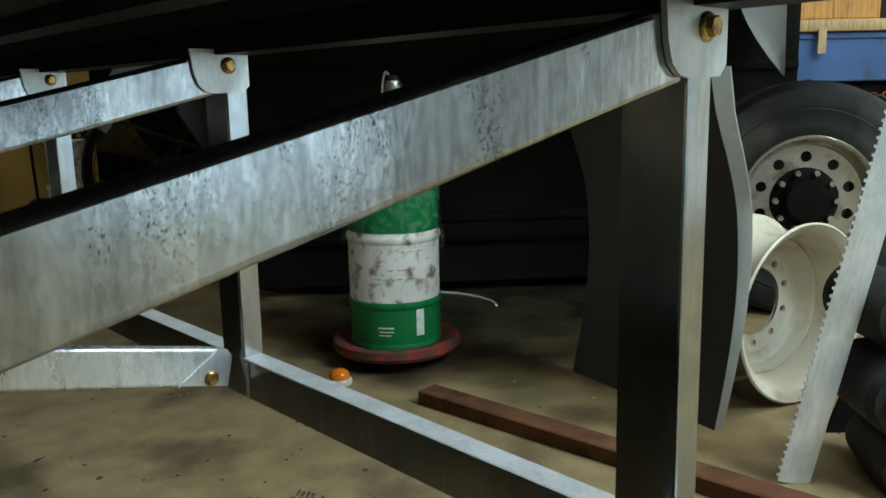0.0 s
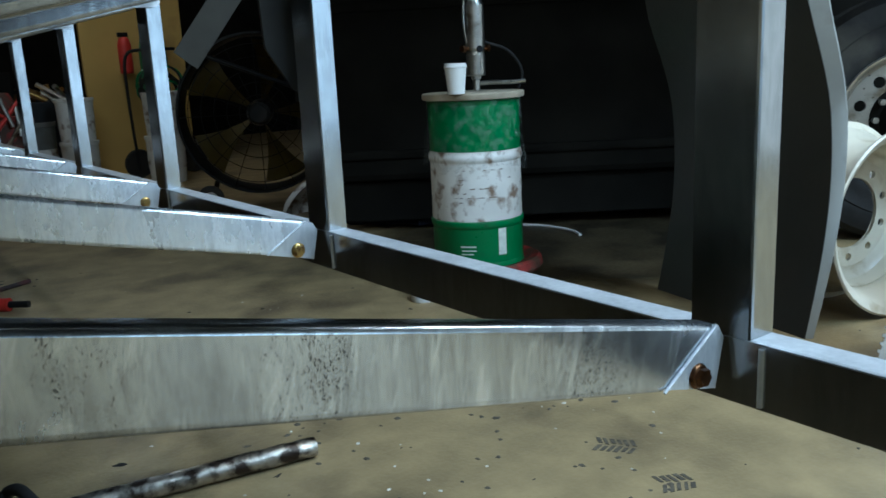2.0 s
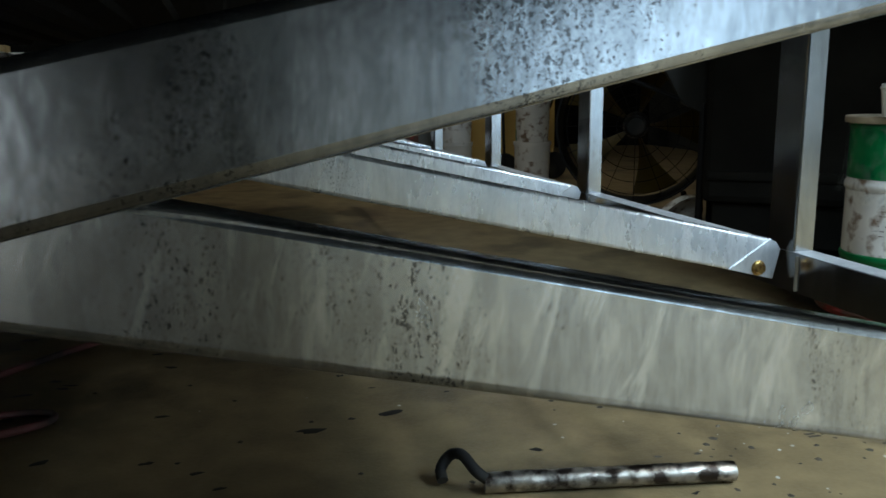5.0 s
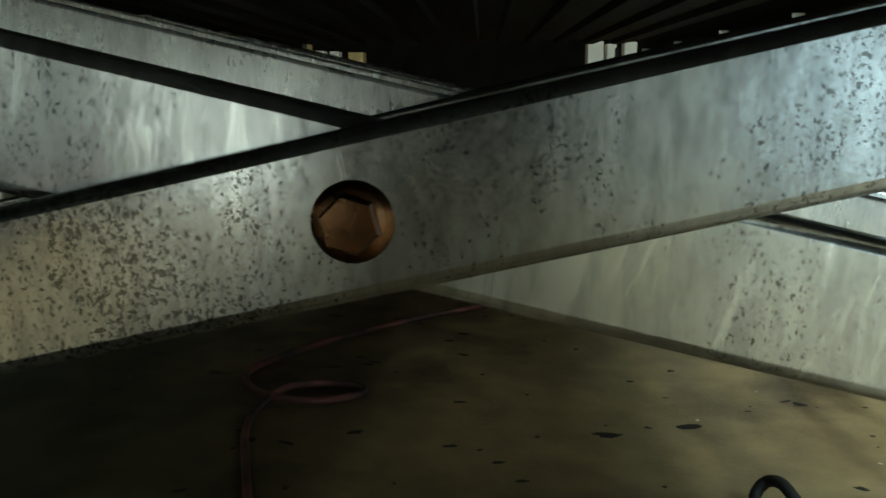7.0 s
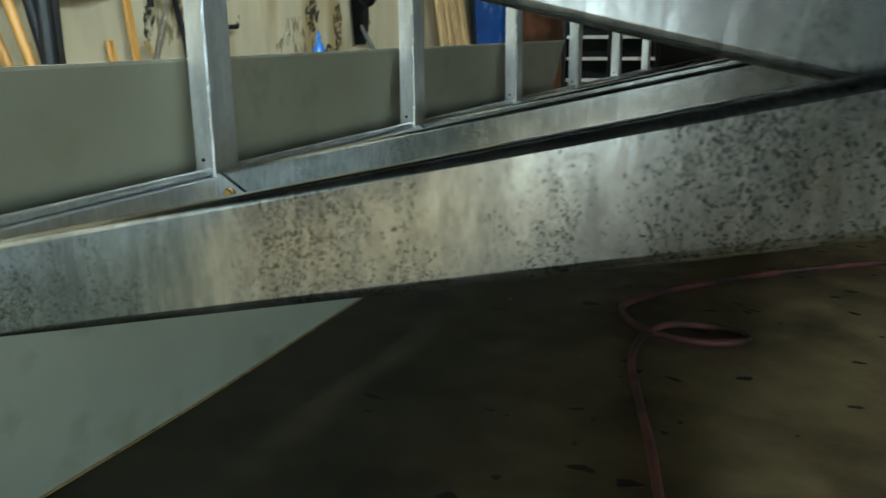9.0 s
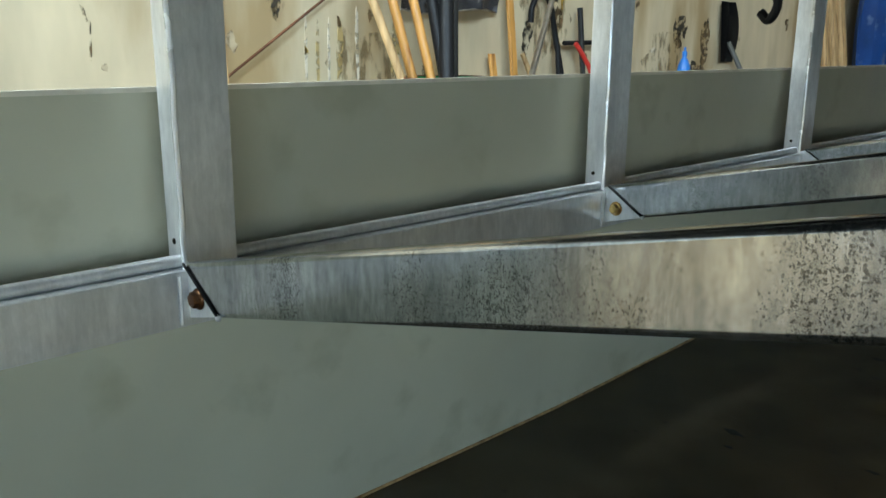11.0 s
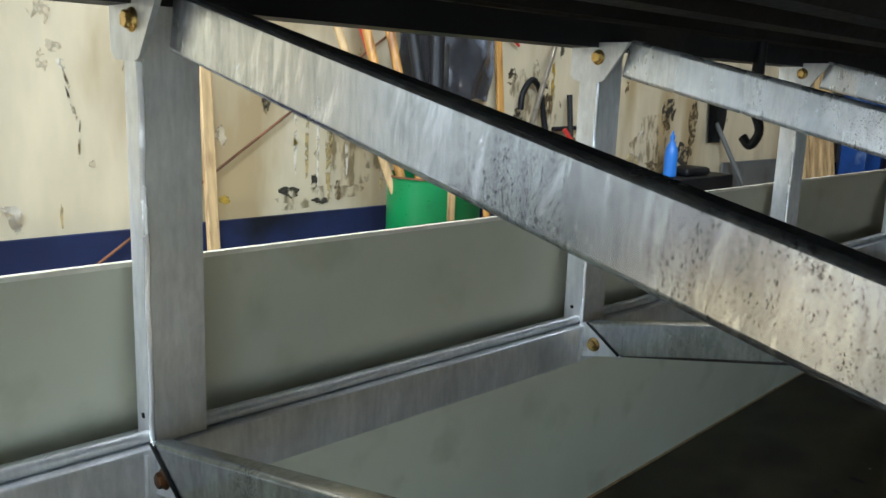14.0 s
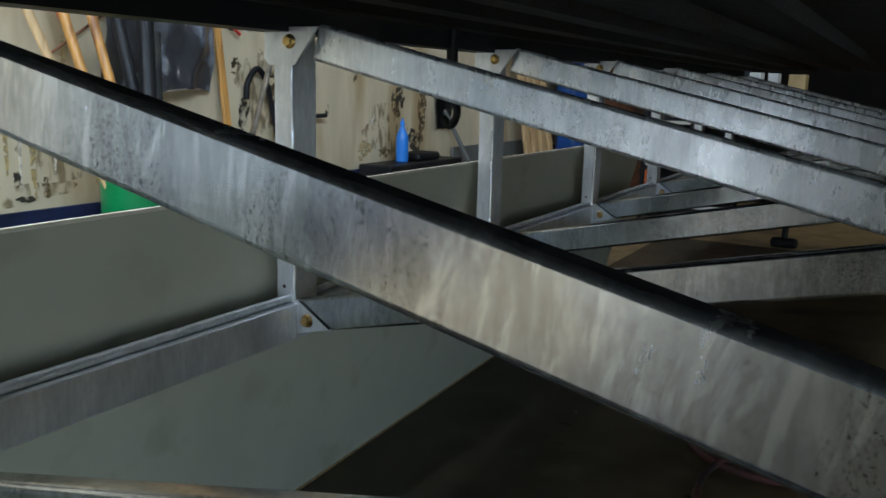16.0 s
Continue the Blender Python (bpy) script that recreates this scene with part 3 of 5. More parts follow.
    if rising:
        part("zinc_drip", turned([(0, -0.004), (0.003, -0.003), (0.0042, 0), (0.003, 0.003), (0, 0.004)], 10, m=Matrix.Translation(lip[0])), ZINC_BRIGHT, ob, "bright drip of zinc")
    return ob


random.seed(2)
for k in range(STATIONS):
    y = k * PITCH
    for side in (-1, 1):
        # post: an angle with its heel inwards, one leg outwards facing -y, one leg along +y
        heel = HEELS[side] + (0.001 if side > 0 else 0.010)
        wide = 0.043 if side > 0 else 0.047
        s = [(wide * side, 0), (wide * side, 0.006), (0.010 * side, 0.006), (0.006 * side, 0.010), (0.006 * side, LEG + 0.005), (0, LEG + 0.005), (0, 0.004), (0.0012 * side, 0.0012), (0.004 * side, 0)]
        # east posts are painted darker to hold the shade on their inner faces
        part("post", bar(s, (side * heel, y + POST_Y, RAILTOP - 0.004), (side * heel, y + POST_Y, POSTTOP), (1, 0, 0), (0, 1, 0)), ZINC_SHADED if side > 0 else ZINC_CLEAN, frame_thing)
        if side < 0:
            # black disc on the face paints the dark of a drilled hole
            part("bolt_hole", rod((-1.322, y + POST_Y + 0.001, 0.065), (-1.322, y + POST_Y - 0.0012, 0.065), 0.0042, 14), PITCH_BLACK, frame_thing, "small black disc drawn for a drilled hole")
            # a thin bright bead paints the highlight along the post's corner
            pts = [(side * heel + random.uniform(-0.0012, 0.0012), y + POST_Y + random.uniform(-0.0008, 0.0008), RAILTOP + (POSTTOP - RAILTOP) * i / 16) for i in range(17)]
            part("edge_bead", tube_along(pts, 0.0042, 8, steps=3), ZINC_BRIGHT, frame_thing, "bright bead for the highlight on the post edge")
        # plate at the head of the post, in front, that takes the upper bolt
        front = side > 0
        yy = y + (-0.0385 if front else -0.0285)
        h = HEADS[side]
        pts = [(h + LEG, POSTTOP + 0.01), (h + LEG, BOLT_HIGH - 0.036), (h + LEG - 0.012, BOLT_HIGH - 0.048), (h + 0.005, BOLT_HIGH - 0.050)]
        if front:
            pts += [(h - 0.012, BOLT_HIGH - 0.047), (h - 0.026, BOLT_HIGH - 0.036), (h - 0.034, BOLT_HIGH - 0.015), (h - 0.040, POSTTOP + 0.01)]
        else:
            pts += [(h - 0.008, BOLT_HIGH - 0.046), (h - 0.062, BOLT_HIGH + 0.026), (h - 0.064, POSTTOP + 0.01)]
        plate_ob = part("head_plate", plate([(side * a, b) for a, b in pts], 0.0065 if front else 0.008, Matrix.Translation((0, yy, 0))), ZINC_CLEAN, frame_thing)
        hex_bolt(plate_ob, BRASS, side * (h + 0.034 if front else h + 0.007), yy, BOLT_HIGH)
        # weld run on the rail, behind each post
        part("weld_bead", rod((side * (HEELS[side] - 0.0015), y - 0.034, RAILTOP - 0.006), (side * (HEELS[side] - 0.0015), y - 0.034, RAILTOP - LEG), 0.0035, 8), ZINC_CLEAN, frame_thing)
    for rising in (False, True):
        brace(k, rising)
    hex_bolt(frame_thing, RUSTBOLT, 0.0157, y + Y_FRONT, 0.296, 0.0125, "middle_bolt")

# ---- the deck on the frame ----
deck = thing("deck", "black steel deck with long ribs, lying on the frame", "deck", (0, 0, 0))
DZ0 = POSTTOP + 0.052
part("sheet", box((-1.32, Y0, DZ0 + 0.03), (1.32, Y1, DZ0 + 0.045)), DECK, deck)
for i in range(13):
    x = -1.30 + i * 2.55 / 12
    part("rib", bar([(-0.05, 0.03), (-0.035, 0.0), (0.035, 0.0), (0.05, 0.03)], (x + 0.025, Y0, DZ0), (x + 0.025, Y1, DZ0), (1, 0, 0), (0, 0, 1)), DECK, deck)

# ---- sheet leaning on the frame ----
def leaning_sheet():
    top = thing("leaning_sheet", "long grey-green sheet leaning against the outside of the frame", "sheet", (0, 0, 0))
    bm = bmesh.new()
    n = 12
    ring = []
    for i in range(n + 1):
        y = -1.08 + 4.88 * i / n
        foot = -1.415 - 0.045 * max(0.0, y - 0.9)
        ring.append([bm.verts.new(p) for p in ((foot, y, FLOOR + 0.002), (-1.366, y, 0.268), (-1.371, y, 0.268), (foot - 0.006, y, FLOOR + 0.002))])
    for a, b in zip(ring, ring[1:]):
        for j in range(4):
            bm.faces.new((a[j], a[(j + 1) % 4], b[(j + 1) % 4], b[j]))
    bm.faces.new(ring[0])
    bm.faces.new(ring[-1])
    part("panel", bm, SHEET, top)
    # pale strip painting the light caught by the sheet's top edge
    bm = bar([(-0.0080, -0.002), (0.0035, -0.002), (0.0035, 0.005), (-0.0080, 0.005)], (-1.3685, -1.08, 0.2685), (-1.3685, 3.8, 0.2685), (1, 0, 0), (0, 0, 1))
    part("edge_strip", bm, SHEET_EDGE_LIT, top, "pale strip for the light along the top edge")
    feet = [(-1.4135 - 0.045 * max(0.0, y - 0.9), y, FLOOR + 0.0035) for y in [-1.08 + 4.88 * i / n for i in range(n + 1)]]
    part("foot_edge", tube_along(feet, 0.0032, 6, steps=2), WOOD, top, "tan raw lower edge")


leaning_sheet()


# ---- the drum on its dolly ----
def drum_shell(r, z0, z1, n=48):
    """A steel drum with two rolling hoops and chimes."""
    h = z1 - z0
    pr = [(0, z0 + 0.012), (r - 0.006, z0 + 0.012), (r - 0.002, z0), (r + 0.004, z0 + 0.002), (r + 0.003, z0 + 0.012), (r, z0 + 0.02)]
    for f in (0.265, 0.66):
        c = z0 + h * f
        pr += [(r, c - 0.018), (r + 0.005, c - 0.010), (r + 0.007, c), (r + 0.005, c + 0.010), (r, c + 0.018)]
    pr += [(r, z1 - 0.02), (r + 0.003, z1 - 0.012), (r + 0.004, z1 - 0.002), (r - 0.002, z1), (r - 0.006, z1 - 0.012), (0, z1 - 0.012)]
    return pr


def grease_drum():
    r = 0.182
    z0 = FLOOR + 0.085
    z1 = 0.212
    d = thing("grease_drum", "green and white steel drum in clear film on red dolly", "drum", (2.59, 2.06, 0))
    h = z1 - z0
    full = drum_shell(r, z0, z1)
    low = z0 + h * 0.285
    band1 = z0 + h * 0.70
    part("shell_lower", turned([p for p in full if p[1] <= low] + [(r, low), (r - 0.004, low + 0.0)], 48), GREEN, d, "green lower body")
    part("shell_middle", turned([(r - 0.004, low)] + [(r, low + 0.0005)] + [p for p in full if low < p[1] <= band1] + [(r, band1)], 48), DIRTYWHITE, d, "white middle body with grubby label")
    part("shell_upper", turned([(r, band1 + 0.0005)] + [p for p in full if p[1] > band1], 48), GREEN, d, "green upper body")
    # lines of small print, as bars round the shell
    random.seed(4)
    for row in range(8):
        bm = bmesh.new()
        z = z0 + h * (0.40 + 0.027 * row)
        a0 = radians(205 + random.uniform(-3, 3))
        for q in range(random.randint(2, 5)):
            w = radians(random.uniform(4, 14))
            vs = []
            for i in range(5):
                a = a0 + w * i / 4
                vs.append((bm.verts.new(((r + 0.0012) * math.cos(a), (r + 0.0012) * math.sin(a), z)), bm.verts.new(((r + 0.0012) * math.cos(a), (r + 0.0012) * math.sin(a), z + random.uniform(0.002, 0.005)))))
            for p, s in zip(vs, vs[1:]):
                bm.faces.new((p[0], s[0], s[1], p[1]))
            a0 += w + radians(random.uniform(2, 6))
        part("label_print", bm, SMUDGE, d)
    for a_mid, w, zz, hh in ((218, 20, 0.085, 0.006), (219, 18, 0.070, 0.005), (217, 15, 0.056, 0.005), (262, 11, 0.050, 0.105)):
        bm = bmesh.new()
        vs = []
        for i in range(6):
            a = radians(a_mid - w / 2 + w * i / 5)
            vs.append([bm.verts.new(((r + 0.0012) * math.cos(a), (r + 0.0012) * math.sin(a), z0 + zz + dz)) for dz in (0, hh)])
        for p, s in zip(vs, vs[1:]):
            bm.faces.new((p[0], s[0], s[1], p[1]))
        part("label_print", bm, PALEPRINT, d)
    # clear film hanging round the upper half
    bm = bmesh.new()
    rows = []
    n = 72
    for j in range(9):
        z = z1 - 0.004 - j * 0.033
        ring = []
        for i in range(n):
            a = 2 * math.pi * i / n
            flare = 0.006 + 0.016 * (j / 8) ** 2
            wob = 0.010 * (j / 8) * math.sin(5 * a + 1.3) + 0.005 * math.sin(13 * a + j) * (0.3 + j / 8) + 0.012 * noise.noise(Vector((3 * math.cos(a), 3 * math.sin(a), j * 0.55))) + 0.006 * noise.noise(Vector((9 * math.cos(a), 9 * math.sin(a), j * 1.3)))
            drop = 0.018 * math.sin(3 * a + 0.5) * (j / 8)
            q = max(r + 0.009, r + flare + wob * 0.8)
            ring.append(bm.verts.new((q * math.cos(a), q * math.sin(a), z + drop)))
        rows.append(ring)
    for a, b in zip(rows, rows[1:]):
        for i in range(n):
            bm.faces.new((a[i], a[(i + 1) % n], b[(i + 1) % n], b[i]))
    part("film", bm, FILM, d, "loose clear plastic film")
    # wooden lid with battens
    part("lid", turned([(0, z1 + 0.001), (r + 0.018, z1 + 0.001), (r + 0.021, z1 + 0.006), (r + 0.021, z1 + 0.022), (r + 0.017, z1 + 0.026), (0, z1 + 0.026)], 40), GREYWOOD, d, "dusty round board lid")
    # red dolly ring with low rim and castors
    part("dolly_tray", turned([(0, FLOOR + 0.05), (0.225, FLOOR + 0.045), (0.252, FLOOR + 0.052), (0.262, FLOOR + 0.068), (0.256, FLOOR + 0.094), (0.242, FLOOR + 0.102), (0.215, FLOOR + 0.096), (0.20, FLOOR + 0.084), (0, FLOOR + 0.084)], 48), RED, d, "worn red dolly ring")
    for a in (45, 135, 225, 315):
        x, y = 0.17 * math.cos(radians(a)), 0.17 * math.sin(radians(a))
        part("castor", rod((x - 0.014, y, FLOOR + 0.026), (x + 0.014, y, FLOOR + 0.026), 0.026, 16), RUBBER, d)
    return z1 + 0.026


def grease_pump(z):
    p = thing("grease_pump", "steel air pump standing in the drum lid", "pump", (2.62, 2.07, z))
    part("tube", turned([(0.012, -0.02), (0.022, -0.02), (0.022, 0.0), (0.014, 0.004), (0.014, 0.045), (0.020, 0.05), (0.020, 0.06), (0.014, 0.064)], 24), STEEL, p)
    part("cylinder", turned([(0, 0.06), (0.034, 0.06), (0.037, 0.066), (0.037, 0.14), (0.034, 0.146), (0.034, 0.16), (0.037, 0.166), (0.037, 0.33), (0.034, 0.338), (0.030, 0.345), (0.030, 0.352), (0, 0.352)], 32), STEEL, p, "brushed steel cylinder")
    part("cap", turned([(0, 0.352), (0.026, 0.352), (0.028, 0.358), (0.022, 0.372), (0, 0.374)], 24), BLACK, p)
    bm = rod((-0.065, 0, 0.165), (0.065, 0, 0.165), 0.009, 12)
    for s in (-1, 1):
        rod((s * 0.055, 0, 0.165), (s * 0.068, 0, 0.165), 0.015, 6, bm)
    part("port_fitting", bm, RUSTBOLT, p)
    part("outlet_pipe", tube_along([(0.02, 0, 0.03), (0.06, -0.03, 0.032), (0.12, -0.07, 0.03), (0.17, -0.10, 0.032)], 0.009, 8), STEEL, p)
    part("gauge_hole", rod((-0.012, -0.039, 0.163), (-0.014, -0.046, 0.163), 0.013, 16), BLACK, p)
    part("hose", tube_along([(-0.03, 0.01, 0.17), (-0.045, 0.01, 0.25), (-0.045, 0.008, 0.34), (-0.035, 0.0, 0.385), (-0.02, 0, 0.375)], 0.005, 8), STEEL, p)
    part("drain_hose", tube_along([(0.05, 0.0, 0.19), (0.14, -0.04, 0.15), (0.2, -0.05, 0.06), (0.17, -0.02, -0.05)], 0.006, 8), RUBBER, p)


def paper_cup(z):
    c = thing("paper_cup", "white paper coffee cup on the drum lid", "cup", (2.43, 1.96, z))
    part("cup", turned([(0, 0.003), (0.029, 0.003), (0.029, 0), (0.031, 0), (0.041, 0.098), (0.040, 0.098), (0.030, 0.004)], 32), CUP, c)
    part("lid", turned([(0.0415, 0.094), (0.044, 0.096), (0.044, 0.101), (0.041, 0.104), (0.040, 0.112), (0.037, 0.113), (0.035, 0.108), (0, 0.108)], 32), CUP, c, "white plastic lid")


lid_z = grease_drum()
grease_pump(lid_z)
paper_cup(lid_z)

# amber marker lamp lying on the floor
lamp = thing("marker_light", "amber marker light with white base, lying on floor", "marker light", (2.235, 1.97, FLOOR), 20)
part("base", turned([(0, 0), (0.045, 0), (0.047, 0.006), (0.044, 0.022), (0, 0.022)], 24), WHITE, lamp)
part("lens", turned([(0.040, 0.022), (0.040, 0.03), (0.034, 0.045), (0.02, 0.055), (0, 0.058)], 24), AMBER, lamp, "amber lens")

# rusty channel on the floor outside the frame
chan = [(-0.045, 0), (0.045, 0), (0.045, 0.046), (0.039, 0.050), (-0.039, 0.050), (-0.045, 0.046)]
solid("steel_beam", bar(chan, (2.345, 1.60, FLOOR), (2.47, 0.17, FLOOR), (1, 0.09, 0), (0, 0, 1)), RUST, "rusty brown steel beam lying on the floor", "beam")


# ---- wheels ----
def wheel_disc(parent, holes, r, y0, y1, mat, name="disc", n=60):
    """A pierced disc between two radii, thick along y."""
    r_in, r_hole, ring_r, r_out = r
    bm = bmesh.new()
    # radial sectors with a round hole in the middle of each
    for i in range(holes):
        a0, a1 = 2 * math.pi * i / holes, 2 * math.pi * (i + 1) / holes
        am = (a0 + a1) / 2
        c = Vector((ring_r * math.cos(am), 0, ring_r * math.sin(am)))
        m = 16
        inner = [c + Vector((r_hole * math.cos(am + 2 * math.pi * k / m), 0, r_hole * math.sin(am + 2 * math.pi * k / m))) for k in range(m)]
        outer = []
        for k in range(m):
            t = 2 * math.pi * k / m
            rr = ring_r + (r_out - ring_r) * max(-1, min(1, 1.5 * math.cos(t))) if math.cos(t) > 0 else ring_r + (ring_r - r_in) * max(-1, min(1, 1.5 * math.cos(t)))
            aa = am + (a1 - a0) / 2 * max(-1, min(1, 1.5 * math.sin(t)))
            outer.append(Vector((rr * math.cos(aa), 0, rr * math.sin(aa))))
        vi0, vo0, vi1, vo1 = ([bm.verts.new(p + Vector((0, yy, 0))) for p in q] for q, yy in ((inner, y0), (outer, y0), (inner, y1), (outer, y1)))
        for k in range(m):
            j = (k + 1) % m
            bm.faces.new((vi0[k], vi0[j], vo0[j], vo0[k]))
            bm.faces.new((vi1[k], vi1[j], vo1[j], vo1[k]))
            bm.faces.new((vi0[k], vi0[j], vi1[j], vi1[k]))
    bmesh.ops.remove_doubles(bm, verts=bm.verts[:], dist=0.0004)
    return part(name, bm, mat, parent)


TURN_Y = Euler((radians(90), 0, 0)).to_matrix().to_4x4()    # z axis of a turned body to -y


def loose_rim():
    w = thing("wheel_rim", "loose ivory painted steel truck rim standing on floor", "wheel rim", (3.25, 0.80, FLOOR + 0.310), -14)
    w.scale = (1.06, 1.06, 1.06)
    pr = [(0.266, -0.13), (0.290, -0.125), (0.292, -0.118), (0.272, -0.110), (0.266, -0.09), (0.240, -0.05), (0.236, 0.03), (0.255, 0.09), (0.268, 0.105), (0.290, 0.118), (0.292, 0.126), (0.286, 0.130),
          (0.262, 0.112), (0.249, 0.094), (0.230, 0.03), (0.234, -0.05), (0.258, -0.09), (0.262, -0.12)]
    part("barrel", turned(pr, 64, close=True, m=TURN_Y), WHEELWHITE, w)
    wheel_disc(w, 10, (0.115, 0.013, 0.145, 0.176), 0.068, 0.080, WHEELWHITE)
    part("dish", turned([(0.175, -0.068), (0.200, -0.062), (0.220, -0.044), (0.232, -0.010), (0.226, -0.010), (0.214, -0.048), (0.198, -0.074), (0.175, -0.080)], 56, close=True, m=TURN_Y), WHEELWHITE, w)


def truck_wheel(place, turn):
    w = thing("truck_wheel", "big black truck tyre on a dull alloy wheel", "wheel", place, turn)
    w.scale = (1.05, 1.05, 1.05)
    pr = [(0.270, -0.12), (0.330, -0.135), (0.40, -0.145), (0.47, -0.135), (0.505, -0.112), (0.515, -0.09)]
    for i in range(5):
        c = -0.072 + i * 0.036
        pr += [(0.518, c - 0.013), (0.519, c + 0.009), (0.508, c + 0.012), (0.508, c + 0.020)]
    pr += [(0.515, 0.09), (0.505, 0.112), (0.492, 0.125), (0.488, 0.131), (0.47, 0.136), (0.42, 0.146), (0.405, 0.143), (0.40, 0.148), (0.345, 0.137), (0.335, 0.140), (0.300, 0.134), (0.284, 0.128), (0.270, 0.11)]
    part("tyre", turned(pr, 72, m=TURN_Y), RUBBER, w, "black tyre with worn side wall")
    pr = [(0.276, 0.10), (0.290, 0.134), (0.284, 0.140), (0.270, 0.132), (0.254, 0.10), (0.245, 0.06), (0.241, 0.02), (0.236, -0.1), (0.25, -0.12), (0.28, -0.12)]
    part("rim", turned(pr, 64, m=TURN_Y), ALLOY, w)
    wheel_disc(w, 10, (0.140, 0.024, 0.192, 0.244), -0.060, -0.045, ALLOY, "outer_disc")
    part("hub_face", turned([(0.146, 0.058), (0.144, 0.066), (0.135, 0.070), (0.0, 0.072)], 48, m=TURN_Y), PITCH_BLACK, w, "black hub flange")
    part("hub", turned([(0.105, 0.070), (0.100, 0.095), (0.085, 0.125), (0.03, 0.130), (0, 0.130)], 36, m=TURN_Y), PITCH_BLACK, w, "black hub cap")
    for i in range(10):
        a = 2 * math.pi * i / 10
        x, z = 0.127 * math.cos(a), 0.127 * math.sin(a)
        part("wheel_stud", rod((x, -0.068, z), (x, -0.105, z), 0.013, 6), STEEL, w)


loose_rim()
truck_wheel((4.38, 1.22, 0.016), -52)

# paler copy of the fender plastic for its lit edge and flap
FENDER_LIT = material("lit_grey_plastic", (0.30, 0.30, 0.275), 0.45, 0.0, 0.12, 5, (0.2, 0.19, 0.16), 6, 0.3)
# ---- quarter fender standing on the floor ----
def fender():
    bm = bmesh.new()
    rows = []
    n, m = 18, 6
    base_r, base_l = Vector((2.80, 0.755, 0)), Vector((2.945, 1.43, 0))
    along = (base_l - base_r)
    out = Vector((along.y, -along.x, 0)).normalized()
    for i in range(n + 1):
        t = i / n
        z = FLOOR + t * 1.12
        bow = 0.075 * math.sin(math.pi * min(1, t * 1.15)) - 0.16 * max(0, t - 0.62) ** 1.4 * 2
        rows.append([base_r + along * (j / m) + out * bow + Vector((0, 0, z)) for j in range(m + 1)])
    for o in (0.0, 0.006):
        grid = [[bm.verts.new(p + out * o) for p in row] for row in rows]
        for a, b in zip(grid, grid[1:]):
            for j in range(m):
                bm.faces.new((a[j], a[j + 1], b[j + 1], b[j]))
        if o == 0.0:
            first = grid
    for a, b in ((first, grid),):
        for i in range(n):
            for j in (0, m):
                bm.faces.new((a[i][j], a[i + 1][j], b[i + 1][j], b[i][j]))
        for i in (0, n):
            for j in range(m):
                bm.faces.new((a[i][j], a[i][j + 1], b[i][j + 1], b[i][j]))
    lip = bmesh.new()
    side = Vector((0.66, -0.75, 0)) * 0.055
    edge = []
    for i, row in enumerate(rows):
        p = row[0] + out * 0.003
        edge.append([lip.verts.new(q) for q in (p, p + side * (0.35 + 0.65 * i / n), p + side * (0.35 + 0.65 * i / n) + out * 0.006, p + out * 0.006)])
    for a, b in zip(edge, edge[1:]):
        for j in range(4):
            lip.faces.new((a[j], a[(j + 1) % 4], b[(j + 1) % 4], b[j]))
    lip.faces.new(edge[0])
    lip.faces.new(edge[-1])
    f = solid("quarter_fender", bm, FENDER, "curved dark grey plastic truck fender standing on floor", "fender")
    part("flange", lip, FENDER_LIT, f, "curved flange, paler for the light on its edge")
    return f


fender()


# ---- serrated grating plank leaning ----
def grating_plank():
    p = thing("grating_plank", "leaning galvanised grating plank with serrated edge", "plank", (2.62, 0.42, FLOOR), -40, tilt=(0, 13))
    out = []
    L = 1.25
    for i in range(int(L / 0.022)):
        z = i * 0.022
        out += [(-0.045, z), (-0.045, z + 0.012), (-0.052, z + 0.014), (-0.052, z + 0.021)]
    out += [(-0.045, L), (0.045, L), (0.045, 0)]
    part("web", plate(out, 0.004), ZINC_CLEAN, p)
    part("flange", box((0.041, 0.0045, 0), (0.045, 0.05, L)), ZINC_CLEAN, p)


grating_plank()

# flap of the fender, curling over at the top
bm = bmesh.new()
rows = []
for i in range(9):
    f = i / 8
    z = 1.02 - 0.45 * f
    left = Vector((3.0 + 0.105 * f ** 2.2, 0.885 - 0.15 * f ** 2.2, z))
    right = Vector((3.137 - 0.025 * f, 0.756 - 0.022 * f, z))
    rows.append([bm.verts.new(left.lerp(right, j / 3) + Vector((0.01, 0.01, 0)) * math.sin(math.pi * j / 3)) for j in range(4)])
for a, b in zip(rows, rows[1:]):
    for j in range(3):
        bm.faces.new((a[j], a[j + 1], b[j + 1], b[j]))
bmesh.ops.solidify(bm, geom=bm.faces[:], thickness=0.005)
flap = part("curled_flap", bm, FENDER_LIT, bpy.data.objects["quarter_fender"], "pale grey curled upper end")

# ---- on the floor under the frame ----
HOSE = [(1.15, 3.5), (0.70, 3.25), (0.18, 2.93), (-0.20, 2.63), (-0.46, 2.35), (-0.61, 2.13), (-0.64, 2.00), (-0.555, 1.86), (-0.40, 1.805), (-0.275, 1.86), (-0.275, 1.92), (-0.36, 1.945), (-0.475, 1.875), (-0.535, 1.78), (-0.528, 1.60), (-0.46, 1.36), (-0.37, 1.06), (-0.30, 0.7), (-0.34, 0.2), (-0.5, -0.5)]
solid("air_hose", tube_along([(x, y, FLOOR + 0.011 + (0.016 if i == 12 else 0)) for i, (x, y) in enumerate(HOSE)], 0.0105, 10), PINK, "dusty pink rubber air hose looped on floor", "hose")
pipe = thing("pin_bar", "scaled steel bar with ring head lying on floor", "bar", (0, 0, 0))
bm = bmesh.new()
